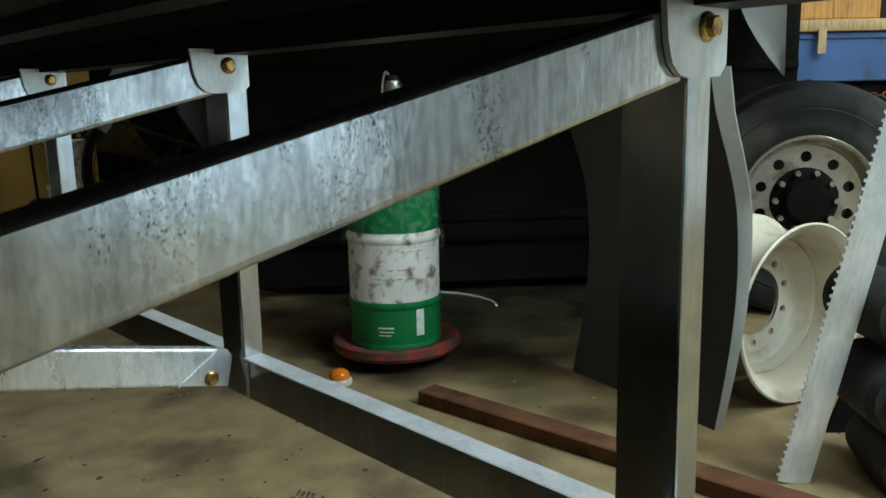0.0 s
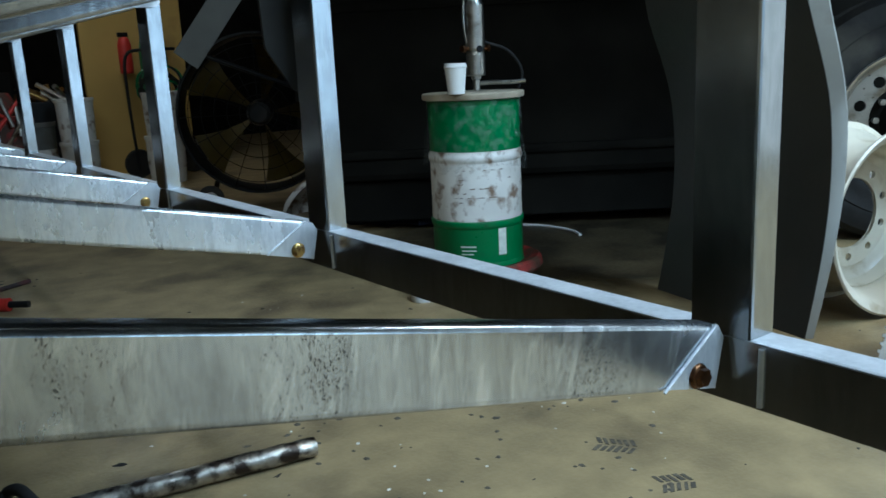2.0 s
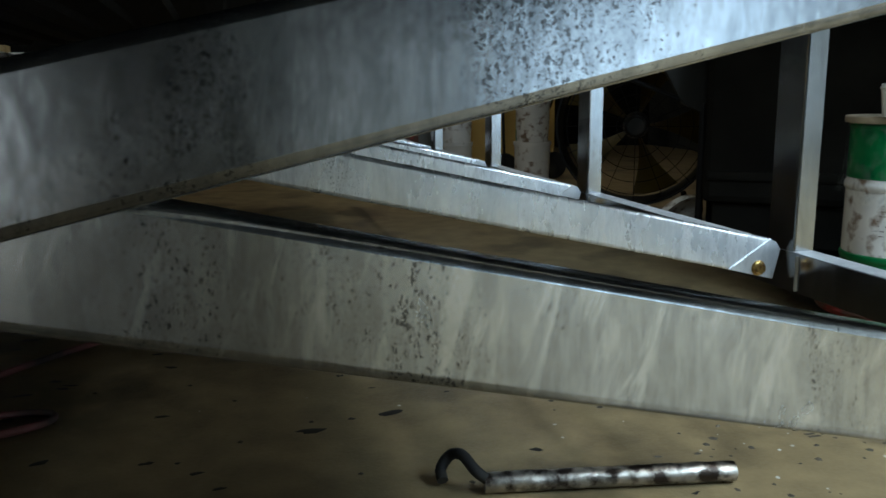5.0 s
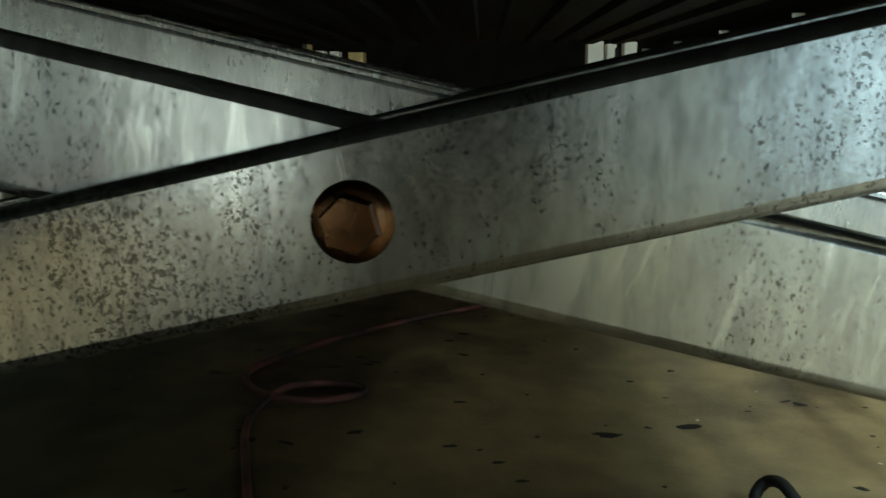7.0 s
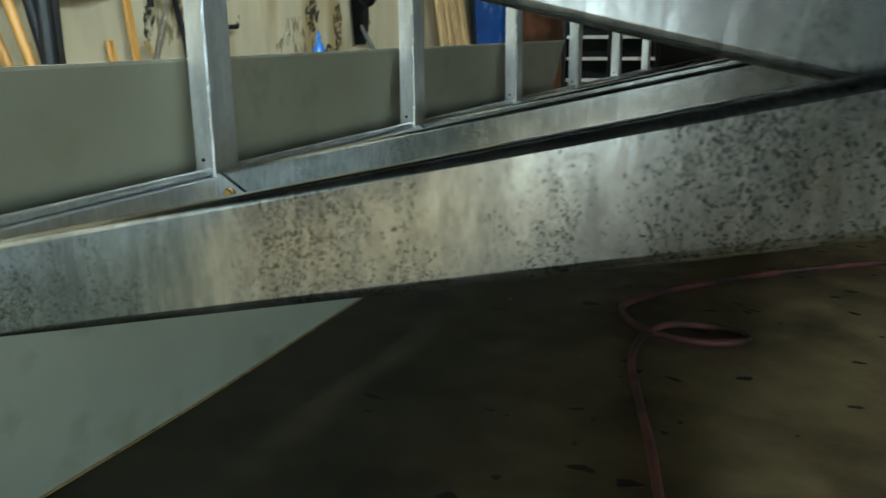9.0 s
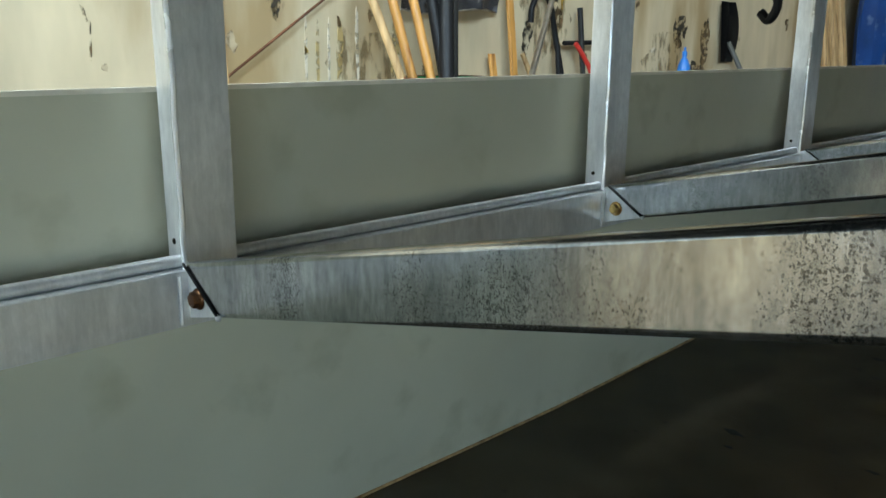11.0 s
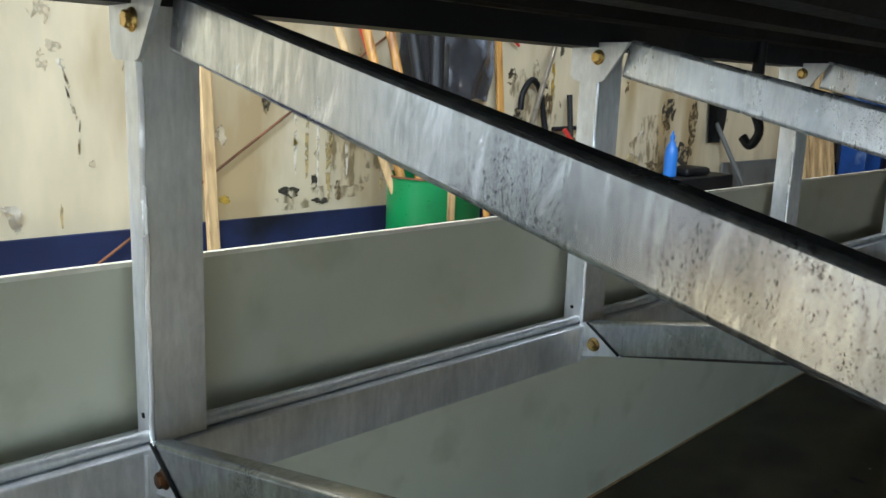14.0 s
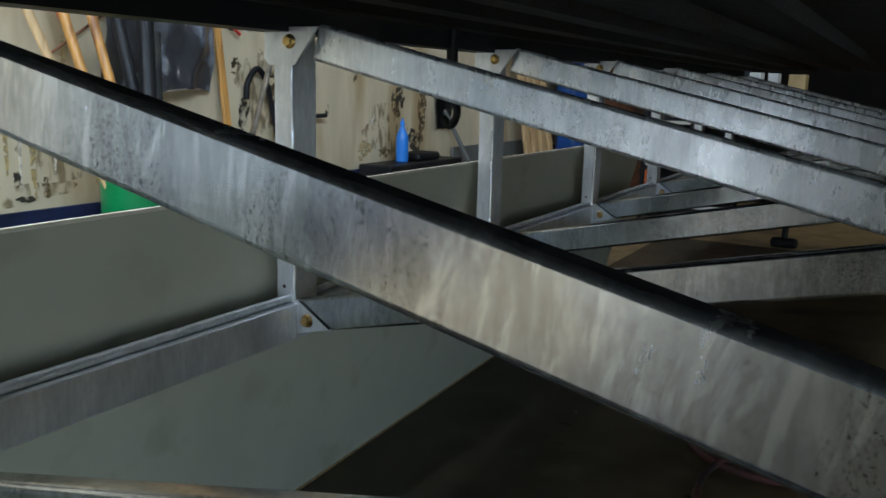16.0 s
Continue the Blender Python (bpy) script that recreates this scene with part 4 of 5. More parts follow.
rod((0.735, 1.190, FLOOR + 0.026), (1.29, 1.093, FLOOR + 0.026), 0.023, 18, bm)
bmesh.ops.subdivide_edges(bm, edges=[e for e in bm.edges if e.calc_length() > 0.3], cuts=40)
for v in bm.verts:
    v.co += Vector((0, noise.noise(v.co * 45) * 0.002, noise.noise(v.co * 38 + Vector((5, 0, 0))) * 0.002))
part("shaft", bm, DIRTYSTEEL, pipe)
# hooked head: a thick bent hook rising off the floor
ring = [(0.745, 1.186, FLOOR + 0.03), (0.716, 1.192, FLOOR + 0.055), (0.697, 1.235, FLOOR + 0.075), (0.678, 1.268, FLOOR + 0.062), (0.655, 1.262, FLOOR + 0.036), (0.652, 1.235, FLOOR + 0.02)]
part("ring_head", tube_along(ring, 0.013, 10), RUBBER, pipe, "blackened bent hook")



# ---- west side: bin with handles, wall clutter ----
def bin_drum():
    r, h = 0.158, 0.752
    b = thing("tool_bin", "green cut-down steel drum holding tool handles", "bin", (-2.29, 1.425, FLOOR))
    part("shell", turned([(0, 0.012), (r - 0.004, 0.01), (r, 0.0), (r + 0.004, 0.004), (r, 0.02), (r, 0.24), (r + 0.006, 0.255), (r, 0.27), (r, 0.50), (r + 0.006, 0.515), (r, 0.53), (r, h - 0.01), (r + 0.005, h), (r - 0.003, h), (r - 0.004, 0.03), (0, 0.025)], 48), GREEN, b)
    bm = box((r - 0.002, -0.013, 0.02), (r + 0.005, 0.013, h + 0.002), 0.002)
    bmesh.ops.transform(bm, matrix=pose(0, 0, 0, 0, 0, -22), verts=bm.verts[:])
    part("strap", bm, WOOD, b, "brown batten on the side")
    part("rim_bead", turned([(r + 0.002, h - 0.004), (r + 0.006, h - 0.002), (r + 0.006, h + 0.003), (r + 0.001, h + 0.004), (r - 0.003, h + 0.002)], 48, close=True), RUST, b, "worn bare rim")
    return b


bin_drum()


def pole(name, a, b, r, mat, label, cat, group=""):
    """A slightly tapered, slightly bent stick from a to b."""
    a, b = Vector(a), Vector(b)
    side = (b - a).cross(Vector((0.3, 0.2, 0.1))).normalized() * r * 0.25
    bm = tube_along([(0, 0, 0), tuple((b - a) * 0.33 + side), tuple((b - a) * 0.66 - side * 0.6), tuple(b - a)], r, 14, steps=6)
    return solid(name, bm, mat, label, cat, tuple(a), group=group)


def along(a, b, z):
    """The point of the line through a and b at height z."""
    a, b = Vector(a), Vector(b)
    return tuple(a + (b - a) * ((z - a.z) / (b.z - a.z)))


BZ = FLOOR + 0.035
HANDLES = [((-2.27, 1.262, 0.243), (-2.42, 1.125, 0.706), 0.014, WOOD), ((-2.27, 1.330, 0.244), (-2.44, 1.273, 0.688), 0.016, ORANGEWOOD), ((-2.29, 1.420, 0.239), (-2.45, 1.386, 0.669), 0.016, ORANGEWOOD),
           ((-2.30, 1.47, 0.23), (-2.46, 1.46, 0.70), 0.020, BLACK), ((-2.28, 1.52, 0.23), (-2.47, 1.62, 0.66), 0.021, RUBBER), ((-2.24, 1.46, 0.23), (-2.42, 1.54, 0.70), 0.026, BLACK)]
for low, top, r, mat in HANDLES:
    foot = along(top, low, BZ)
    foot = (max(-2.40, min(-2.18, foot[0])), max(1.32, min(1.53, foot[1])), BZ)
    word = {"raw_wood": "pale wooden shovel shaft", "varnished_wood": "varnished wooden shovel shaft"}.get(mat.name, "black broom stick")
    pole("shovel_shaft", foot, along(low, top, 0.93 if mat in (WOOD, ORANGEWOOD) else top[2]), r, mat, word + " standing in the bin", "stick", "sticks in the bin")
pole("red_stick", (-2.60, 1.395, 0.60), (-2.66, 1.33, 0.86), 0.010, BRIGHTRED, "short red stick hanging on the cream wall", "stick")
pole("steel_pipe", (-2.20, 1.47, BZ), (-2.68, 2.53, 0.78), 0.012, STEEL, "pale steel pipe leaning out of the bin", "pipe")

# ---- west wall: navy dado, scars and stains ----
wall_w = bpy.data.objects["wall_west"]
bm = box((XL, YB + 0.01, FLOOR), (XL + 0.014, YF - 0.01, 0.064), 0.003)
tagged(new("baseboard", finish("baseboard", bm, NAVY)), "dark navy dado along the cream wall", "baseboard", kind="structure")


def scar(y, z, ry, rz, mat, seed, lean=0.0, thick=0.0025, n=22):
    """An irregular flake or stain lying on the west wall, ragged at two scales."""
    rnd = random.Random(seed)
    bm = bmesh.new()
    out = []
    wave = [rnd.uniform(0, 6.3) for _ in range(4)]
    for i in range(n):
        a = 2 * math.pi * i / n
        q = 0.78 + 0.16 * math.sin(2 * a + wave[0]) + 0.12 * math.sin(3 * a + wave[1]) + 0.10 * math.sin(7 * a + wave[2]) + rnd.uniform(-0.10, 0.10)
        dy, dz = ry * q * math.cos(a), rz * q * math.sin(a)
        out.append((y + dy + lean * dz, z + dz))
    f = [bm.verts.new((XL + thick, a, b)) for a, b in out]
    g = [bm.verts.new((XL, a, b)) for a, b in out]
    bm.faces.new(f)
    for i in range(n):
        bm.faces.new((f[i], f[(i + 1) % n], g[(i + 1) % n], g[i]))
    return part("paint_run" if rz > 0.12 else "scuff", bm, mat, wall_w)


SOOT = material("soot_mark", (0.035, 0.028, 0.018), 0.6, 0.0, 0.4, 30, None, bump=0.2, broken=0.25)
RUNS = material("yellow_run", (0.42, 0.31, 0.13), 0.35, 0.0, 0.2, 12, (0.2, 0.13, 0.05), 12, 0.3, broken=0.25)
FLAKE = material("torn_paint", (0.62, 0.55, 0.43), 0.5, 0.0, 0.10, 30, None, broken=0.12)
GRIME = material("brown_wall_grime", (0.24, 0.16, 0.065), 0.45, 0.0, 0.3, 14, (0.10, 0.07, 0.03), 10, 0.4, bump=0.0, alpha=0.55, broken=0.62, stretch=(1, 1, 0.35))
BARE = material("bare_patch", (0.46, 0.37, 0.24), 0.7, 0.0, 0.2, 20, (0.3, 0.2, 0.1), 15, 0.3, broken=0.3)
YELLOWSPOT = material("amber_glue_spot", (0.42, 0.27, 0.04), 0.25, 0.0, 0.3, 40, (0.2, 0.12, 0.02), 30, 0.4, broken=0.1)
for y, z, ry, rz, seed in ((1.40, 0.27, 0.17, 0.18, 90), (1.24, 0.12, 0.20, 0.05, 91), (0.10, 0.10, 0.08, 0.06, 92), (0.33, 0.76, 0.05, 0.10, 93), (2.42, 0.45, 0.22, 0.20, 94), (3.40, 0.26, 0.34, 0.16, 95), (1.03, 0.46, 0.04, 0.07, 96)):
    scar(y, z, ry, rz, GRIME, seed, 0, 0.0014)
scar(1.034, 0.453, 0.018, 0.044, SOOT, 1, 0)
scar(1.036, 0.535, 0.008, 0.018, STAIN, 2, 0)
scar(0.081, 0.083, 0.028, 0.024, STAIN, 5, 0)
scar(0.358, 0.118, 0.006, 0.036, RUNS, 6, 0)
scar(0.358, 0.593, 0.024, 0.024, BARE, 7, 0)
scar(0.378, 0.545, 0.012, 0.022, FLAKE, 8, -0.4)
scar(0.389, 0.505, 0.004, 0.040, STAIN, 80, -0.3)
scar(0.401, 0.432, 0.006, 0.056, STAIN, 9, -0.25)
scar(0.417, 0.328, 0.004, 0.064, STAIN, 10, 0.1)
scar(0.555, 0.555, 0.003, 0.072, STAIN, 11, 0.25)
scar(0.862, 0.340, 0.024, 0.040, BARE, 12, 0)
scar(0.870, 0.131, 0.024, 0.020, YELLOWSPOT, 13, 0)
scar(0.338, 0.706, 0.024, 0.081, BARE, 14, 0)
scar(0.373, 0.754, 0.005, 0.048, STAIN, 15, 0.1)
scar(0.326, 0.552, 0.016, 0.040, BARE, 16, 0)
scar(0.121, 0.132, 0.016, 0.016, STAIN, 17, 0.5)
scar(0.452, 0.264, 0.010, 0.016, BARE, 18, 0)
scar(1.146, 0.319, 0.008, 0.129, FLAKE, 20, 0)
scar(1.194, 0.295, 0.008, 0.161, RUNS, 21, 0)
scar(1.241, 0.279, 0.006, 0.161, FLAKE, 22, 0)
scar(1.288, 0.280, 0.018, 0.177, RUNS, 23, 0)
scar(1.367, 0.329, 0.010, 0.145, FLAKE, 24, 0)
scar(1.123, 0.141, 0.044, 0.028, SOOT, 25, 0)
scar(1.225, 0.174, 0.018, 0.032, SOOT, 26, 0)
scar(1.328, 0.135, 0.018, 0.040, STAIN, 27, 0)
scar(1.430, 0.442, 0.014, 0.032, STAIN, 28, 0)
scar(1.288, 0.408, 0.011, 0.024, STAIN, 29, 0)
scar(1.146, 0.310, 0.011, 0.016, YELLOWSPOT, 30, 0)
scar(1.462, 0.168, 0.016, 0.024, BARE, 31, 0)
scar(1.541, 0.282, 0.024, 0.161, RUNS, 32, 0)
scar(1.699, 0.203, 0.032, 0.097, STAIN, 33, 0)
scar(1.423, 0.563, 0.012, 0.097, RUNS, 34, 0)
scar(1.178, 0.504, 0.011, 0.024, STAIN, 35, 0)
scar(1.257, 0.102, 0.040, 0.016, SOOT, 36, 0)
scar(3.529, 0.437, 0.072, 0.081, SOOT, 60, 0)
scar(3.513, 0.364, 0.040, 0.048, STAIN, 61, 0)
scar(2.290, 0.369, 0.040, 0.081, SOOT, 62, 0)
scar(2.488, 0.468, 0.048, 0.097, STAIN, 63, 0)
scar(2.409, 0.612, 0.024, 0.040, BARE, 64, 0)
scar(2.685, 0.292, 0.040, 0.032, STAIN, 65, 0)
scar(3.119, 0.538, 0.016, 0.040, STAIN, 66, 0)
scar(3.276, 0.314, 0.032, 0.016, FLAKE, 67, 0)
scar(3.789, 0.343, 0.064, 0.161, STAIN, 68, 0)
scar(3.710, 0.181, 0.097, 0.081, SOOT, 69, 0)
scar(3.198, 0.160, 0.081, 0.056, RUNS, 70, 0)
scar(3.395, 0.138, 0.064, 0.048, STAIN, 71, 0)
scar(2.882, 0.375, 0.016, 0.032, SOOT, 72, 0)
scar(2.961, 0.633, 0.012, 0.024, STAIN, 73, 0)
scar(2.330, 0.732, 0.048, 0.024, FLAKE, 74, 0)
scar(4.144, 0.386, 0.040, 0.024, STAIN, 75, 0)
scar(4.775, 0.473, 0.024, 0.048, STAIN, 76, 0)
scar(2.582, 0.694, 0.020, 0.040, SOOT, 77, 0)
scar(2.527, 0.573, 0.016, 0.081, YELLOWSPOT, 78, 0)
scar(2.251, 0.570, 0.032, 0.048, STAIN, 79, 0)

# paint peeling off in a curl, bright torn side out
bm = bmesh.new()
grid = []
for i in range(10):
    t = i / 9
    off = 0.004 + 0.030 * math.sin(math.pi * min(1.0, t * 1.3)) * (1 - 0.4 * t)
    wide = 0.017 + 0.006 * math.sin(5 * t + 0.6)
    grid.append([bm.verts.new((XL + off * (0.5 + 0.5 * u * u), 0.215 + 0.026 * t + wide * u + 0.004 * math.sin(9 * t + u), 0.158 - 0.080 * t)) for u in (-1, -0.4, 0.3, 1)])
for a, b in zip(grid, grid[1:]):
    for q in range(3):
        bm.faces.new((a[q], a[q + 1], b[q + 1], b[q]))
bmesh.ops.solidify(bm, geom=bm.faces[:], thickness=0.0012)
part("paint_flake", bm, FLAKE, wall_w, "curled flake of torn paint")

# ---- west side things leaning on or hanging from the wall ----
def lath(name, a, b, thick, wide, mat, label, cat, group=""):
    s = [(-thick, -wide + thick * 0.3), (-thick * 0.7, -wide), (thick * 0.7, -wide), (thick, -wide + thick * 0.3), (thick, wide - thick * 0.3), (thick * 0.7, wide), (-thick * 0.7, wide), (-thick, wide - thick * 0.3)]
    return solid(name, bar(s, a, b, (1, 0, 0), (0, 1, 0)), mat, label, cat, group=group)


lath("batten", (-2.52, 0.755, FLOOR), (XL + 0.012, 0.790, 0.90), 0.010, 0.019, WOOD, "rough wooden batten leaning on the cream wall", "batten")
pole("thin_rod", (-2.60, -0.36, FLOOR), (XL + 0.006, 1.93, 0.95), 0.0045, RUST, "thin rusty rod leaning along the cream wall", "rod")
lath("wall_board", (-2.60, -0.03, FLOOR), (XL + 0.014, 0.04, 1.2), 0.010, 0.045, GREYWOOD, "brown board standing against the cream wall", "board")
lath("orange_plank", (-2.56, 2.155, FLOOR), (XL + 0.014, 2.10, 1.0), 0.008, 0.017, ORANGEWOOD, "varnished plank leaning on the cream wall", "plank")
lath("orange_plank", (-2.54, 2.06, FLOOR), (-2.66, 2.03, 0.30), 0.008, 0.016, ORANGEWOOD, "short varnished plank standing by the wall", "plank")
pole("wooden_stick", (-2.56, 2.62, FLOOR), (-2.64, 2.20, 0.30), 0.011, WOOD, "pale wooden stick leaning by the wall", "stick")
pole("black_stick", (-2.58, 2.47, FLOOR), (-2.64, 2.43, 0.34), 0.012, BLACK, "black stick leaning by the wall", "stick")


def hanging_film():
    top = thing("plastic_sheet", "smoky grey plastic sheet hanging on the wall", "plastic sheet", (0, 0, 0))
    smoky = material("smoky_film", (0.035, 0.035, 0.04), 0.2, 0.0, 0.4, 9, (0.22, 0.24, 0.28), 6, 0.30, 0.6, 30, alpha=0.92)
    bm = bmesh.new()
    rows = []
    n, m = 40, 24
    for j in range(m + 1):
        f = j / m
        rows.append([])
        for i in range(n + 1):
            u = i / n
            x = XL + 0.055 + 0.020 * math.sin(9 * u + 2 * f) + 0.010 * math.sin(23 * u + 3 * f) + 0.008 * math.sin(14 * f - 9 * u)
            rows[-1].append(bm.verts.new((x, 1.52 + 0.56 * u + 0.02 * math.sin(4 * f), 0.93 - (0.47 + 0.012 * math.sin(6 * u)) * f)))
    for a, b in zip(rows, rows[1:]):
        for i in range(n):
            bm.faces.new((a[i], a[i + 1], b[i + 1], b[i]))
    part("sheet", bm, smoky, top)
    hem = tube_along([(XL + 0.055 + 0.020 * math.sin(9 * u + 2) + 0.008 * math.sin(14 - 9 * u), 1.52 + 0.56 * u + 0.02 * math.sin(4), 0.46 - 0.012 * math.sin(6 * u)) for u in [i / 16 for i in range(17)]], 0.004, 6, steps=3)
    part("hem", hem, STEEL, top, "pale rolled lower hem")
    part("batten", box((XL, 1.48, 0.92), (XL + 0.05, 2.10, 0.955), 0.004), WOOD, top)


hanging_film()
hooked = thing("walking_cane", "black hooked cane leaning on the cream wall", "cane", (0, 0, 0))
part("shaft", tube_along([(-2.55, 2.52, FLOOR + 0.01), (-2.62, 2.47, 0.10), (-2.66, 2.442, 0.358), (-2.66, 2.40, 0.50), (-2.66, 2.34, 0.56), (-2.66, 2.28, 0.50), (-2.66, 2.27, 0.43)], 0.013, 10), BLACK, hooked)
part("grip", tube_along([(-2.55, 2.52, FLOOR + 0.04), (-2.585, 2.495, -0.2), (-2.61, 2.478, 0.04)], 0.0155, 10), WOOD, hooked, "wooden lower half")
tee = thing("tee_wrench", "black tee wrench with red handle by the wall", "wrench", (0, 0, 0))
part("stem", rod((-2.56, 2.62, FLOOR), (-2.655, 2.60, 0.50), 0.013, 12), BLACK, tee)
part("bar", rod((-2.660, 2.50, 0.345), (-2.650, 2.81, 0.352), 0.0105, 12), BLACK, tee)
part("handle", tube_along([(-2.63, 2.545, 0.345), (-2.615, 2.585, 0.29), (-2.60, 2.63, 0.21), (-2.58, 2.66, 0.02)], 0.011, 10), BRIGHTRED, tee, "red curved handle")
hook_ = thing("red_hook", "small red hook hanging on the cream wall", "hook", (XL, 2.22, 0.72))
part("stem", rod((0.0, 0.0, 0.0), (0.03, 0.0, -0.005), 0.006, 8), BLACK, hook_)
part("grip", tube_along([(0.028, -0.03, 0.02), (0.032, 0.0, -0.004), (0.03, 0.03, -0.022)], 0.007, 8), BRIGHTRED, hook_, "red plastic grip")

ledge = solid("low_bench", box((XL + 0.016, 3.13, FLOOR), (XL + 0.22, 3.90, 0.092), 0.008), BLACK, "black low bench against the cream wall", "bench")
bottle = thing("spray_bottle", "bright blue plastic bottle standing on the bench", "bottle", (-2.585, 3.40, 0.092))
part("body", turned([(0, 0), (0.030, 0.0), (0.034, 0.005), (0.034, 0.118), (0.030, 0.148), (0.018, 0.176), (0.011, 0.188), (0.011, 0.196)], 28), BLUE, bottle)
part("nozzle", turned([(0.013, 0.196), (0.013, 0.215), (0.006, 0.222), (0.005, 0.238), (0, 0.239)], 20), BLUE, bottle, "pointed blue cap")
solid("black_rag", box((XL + 0.03, 3.48, 0.092), (XL + 0.18, 3.72, 0.135), 0.02), BLACK, "crumpled black rag on the low bench", "rag")
bm = bmesh.new()
rows = []
for i in range(9):
    f = i / 8
    rows.append([bm.verts.new((XL + 0.012 + 0.014 * math.sin(2.2 * q + f) + 0.010, 3.90 + 0.055 * q * (0.7 + 0.5 * math.sin(2.5 * f + 0.5)) + 0.02 * f, 0.58 - 0.33 * f)) for q in range(4)])
for a, b in zip(rows, rows[1:]):
    for q in range(3):
        bm.faces.new((a[q], a[q + 1], b[q + 1], b[q]))
bmesh.ops.solidify(bm, geom=bm.faces[:], thickness=0.006)
solid("black_cloth", bm, BLACK, "black cloth hanging on the cream wall", "cloth")
pole("grey_rod", (-2.38, 4.42, FLOOR), (XL + 0.014, 4.03, 0.36), 0.014, PLASTICGREY, "grey rod leaning on the cream wall", "rod")
solid("grey_board", box((XL + 0.02, 4.12, FLOOR), (XL + 0.036, 5.2, 0.13), 0.003), PLASTICGREY, "dull grey board standing against the wall", "board")
for i in range(4):
    lath("stud", (-2.45 + 0.015 * i, 4.99 + 0.10 * i, FLOOR), (XL + 0.024, 4.93 + 0.095 * i, 1.1 + 0.08 * i), 0.015, 0.036, WOOD, "pale timber stud leaning on the wall", "stud", "timber studs")
bm = bmesh.new()
rows = []
for j in range(13):
    rows.append([bm.verts.new((XL + 0.13 + 0.04 * math.sin(i * 1.7 + j * 0.2), 5.50 + 0.072 * i + 0.016 * math.sin(j), 1.06 - 0.12 * j)) for i in range(14)])
for a, b in zip(rows, rows[1:]):
    for i in range(13):
        bm.faces.new((a[i], a[i + 1], b[i + 1], b[i]))
solid("blue_tarp", bm, material("blue_tarp_cloth", (0.012, 0.06, 0.24), 0.55, 0.0, 0.3, 5, (0.25, 0.33, 0.5), 4, 0.2), "blue tarpaulin hanging in folds by the wall", "tarpaulin")
solid("brown_cabinet", box((XL + 0.02, 6.85, FLOOR), (XL + 0.5, 7.8, 1.1), 0.02), RUST, "brown steel cabinet against the wall", "cabinet")


def bin_rack(x, y, turn):
    r = thing("parts_rack", "dark parts rack with white shelf edges", "rack", (x, y, FLOOR), turn)
    for px in (-0.36, 0.0, 0.36):
        part("upright", box((px - 0.018, -0.02, 0), (px + 0.018, 0.28, 1.7), 0.003), BLACK, r)
    part("back", box((-0.36, 0.27, 0), (0.36, 0.28, 1.7)), BLACK, r)
    for i in range(9):
        z = 0.12 + i * 0.165
        for a, b in ((-0.342, -0.018), (0.018, 0.342)):
            part("shelf", box((a, -0.02, z), (b, 0.265, z + 0.012)), BLACK, r)
            part("shelf_edge", box((a, -0.026, z), (b, -0.021, z + 0.026)), WHITE, r, "white shelf edge")
    part("tote", box((0.22, -0.10, 0.30), (0.36, -0.03, 0.50), 0.01), ORANGE, r, "orange plastic tote")
    part("tote", box((-0.34, -0.10, 0.20), (-0.22, -0.03, 0.42), 0.01), ORANGE, r, "orange plastic tote")


bin_rack(-1.68, 6.2, 14)

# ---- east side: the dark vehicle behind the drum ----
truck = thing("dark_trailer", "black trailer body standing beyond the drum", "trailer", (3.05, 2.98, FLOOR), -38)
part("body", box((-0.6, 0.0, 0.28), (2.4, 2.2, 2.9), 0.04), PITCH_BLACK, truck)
# unseen board added to shade the floor round the drum
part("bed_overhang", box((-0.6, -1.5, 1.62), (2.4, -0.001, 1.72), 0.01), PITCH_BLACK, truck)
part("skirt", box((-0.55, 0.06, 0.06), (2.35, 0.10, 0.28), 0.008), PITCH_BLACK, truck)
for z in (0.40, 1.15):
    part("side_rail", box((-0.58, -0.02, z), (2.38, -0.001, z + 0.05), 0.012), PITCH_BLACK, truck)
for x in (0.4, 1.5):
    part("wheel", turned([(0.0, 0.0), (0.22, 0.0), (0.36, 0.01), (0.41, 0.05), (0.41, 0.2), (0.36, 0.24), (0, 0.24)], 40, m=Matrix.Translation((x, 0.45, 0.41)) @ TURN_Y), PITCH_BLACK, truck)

# curtain folds beside the trailer
bm = bmesh.new()
rows = []
for j in range(9):
    rows.append([bm.verts.new((2.74 + 0.035 * i + 0.02 * math.sin(i * 1.9), 3.55 - 0.045 * i + 0.03 * math.sin(i * 1.9 + 0.1 * j), FLOOR + 0.02 + 2.3 * j / 8)) for i in range(14)])
for a, b in zip(rows, rows[1:]):
    for i in range(13):
        bm.faces.new((a[i], a[i + 1], b[i + 1], b[i]))
solid("dark_curtain", bm, DEEPNAVY, "dark navy curtain hanging in folds", "curtain")


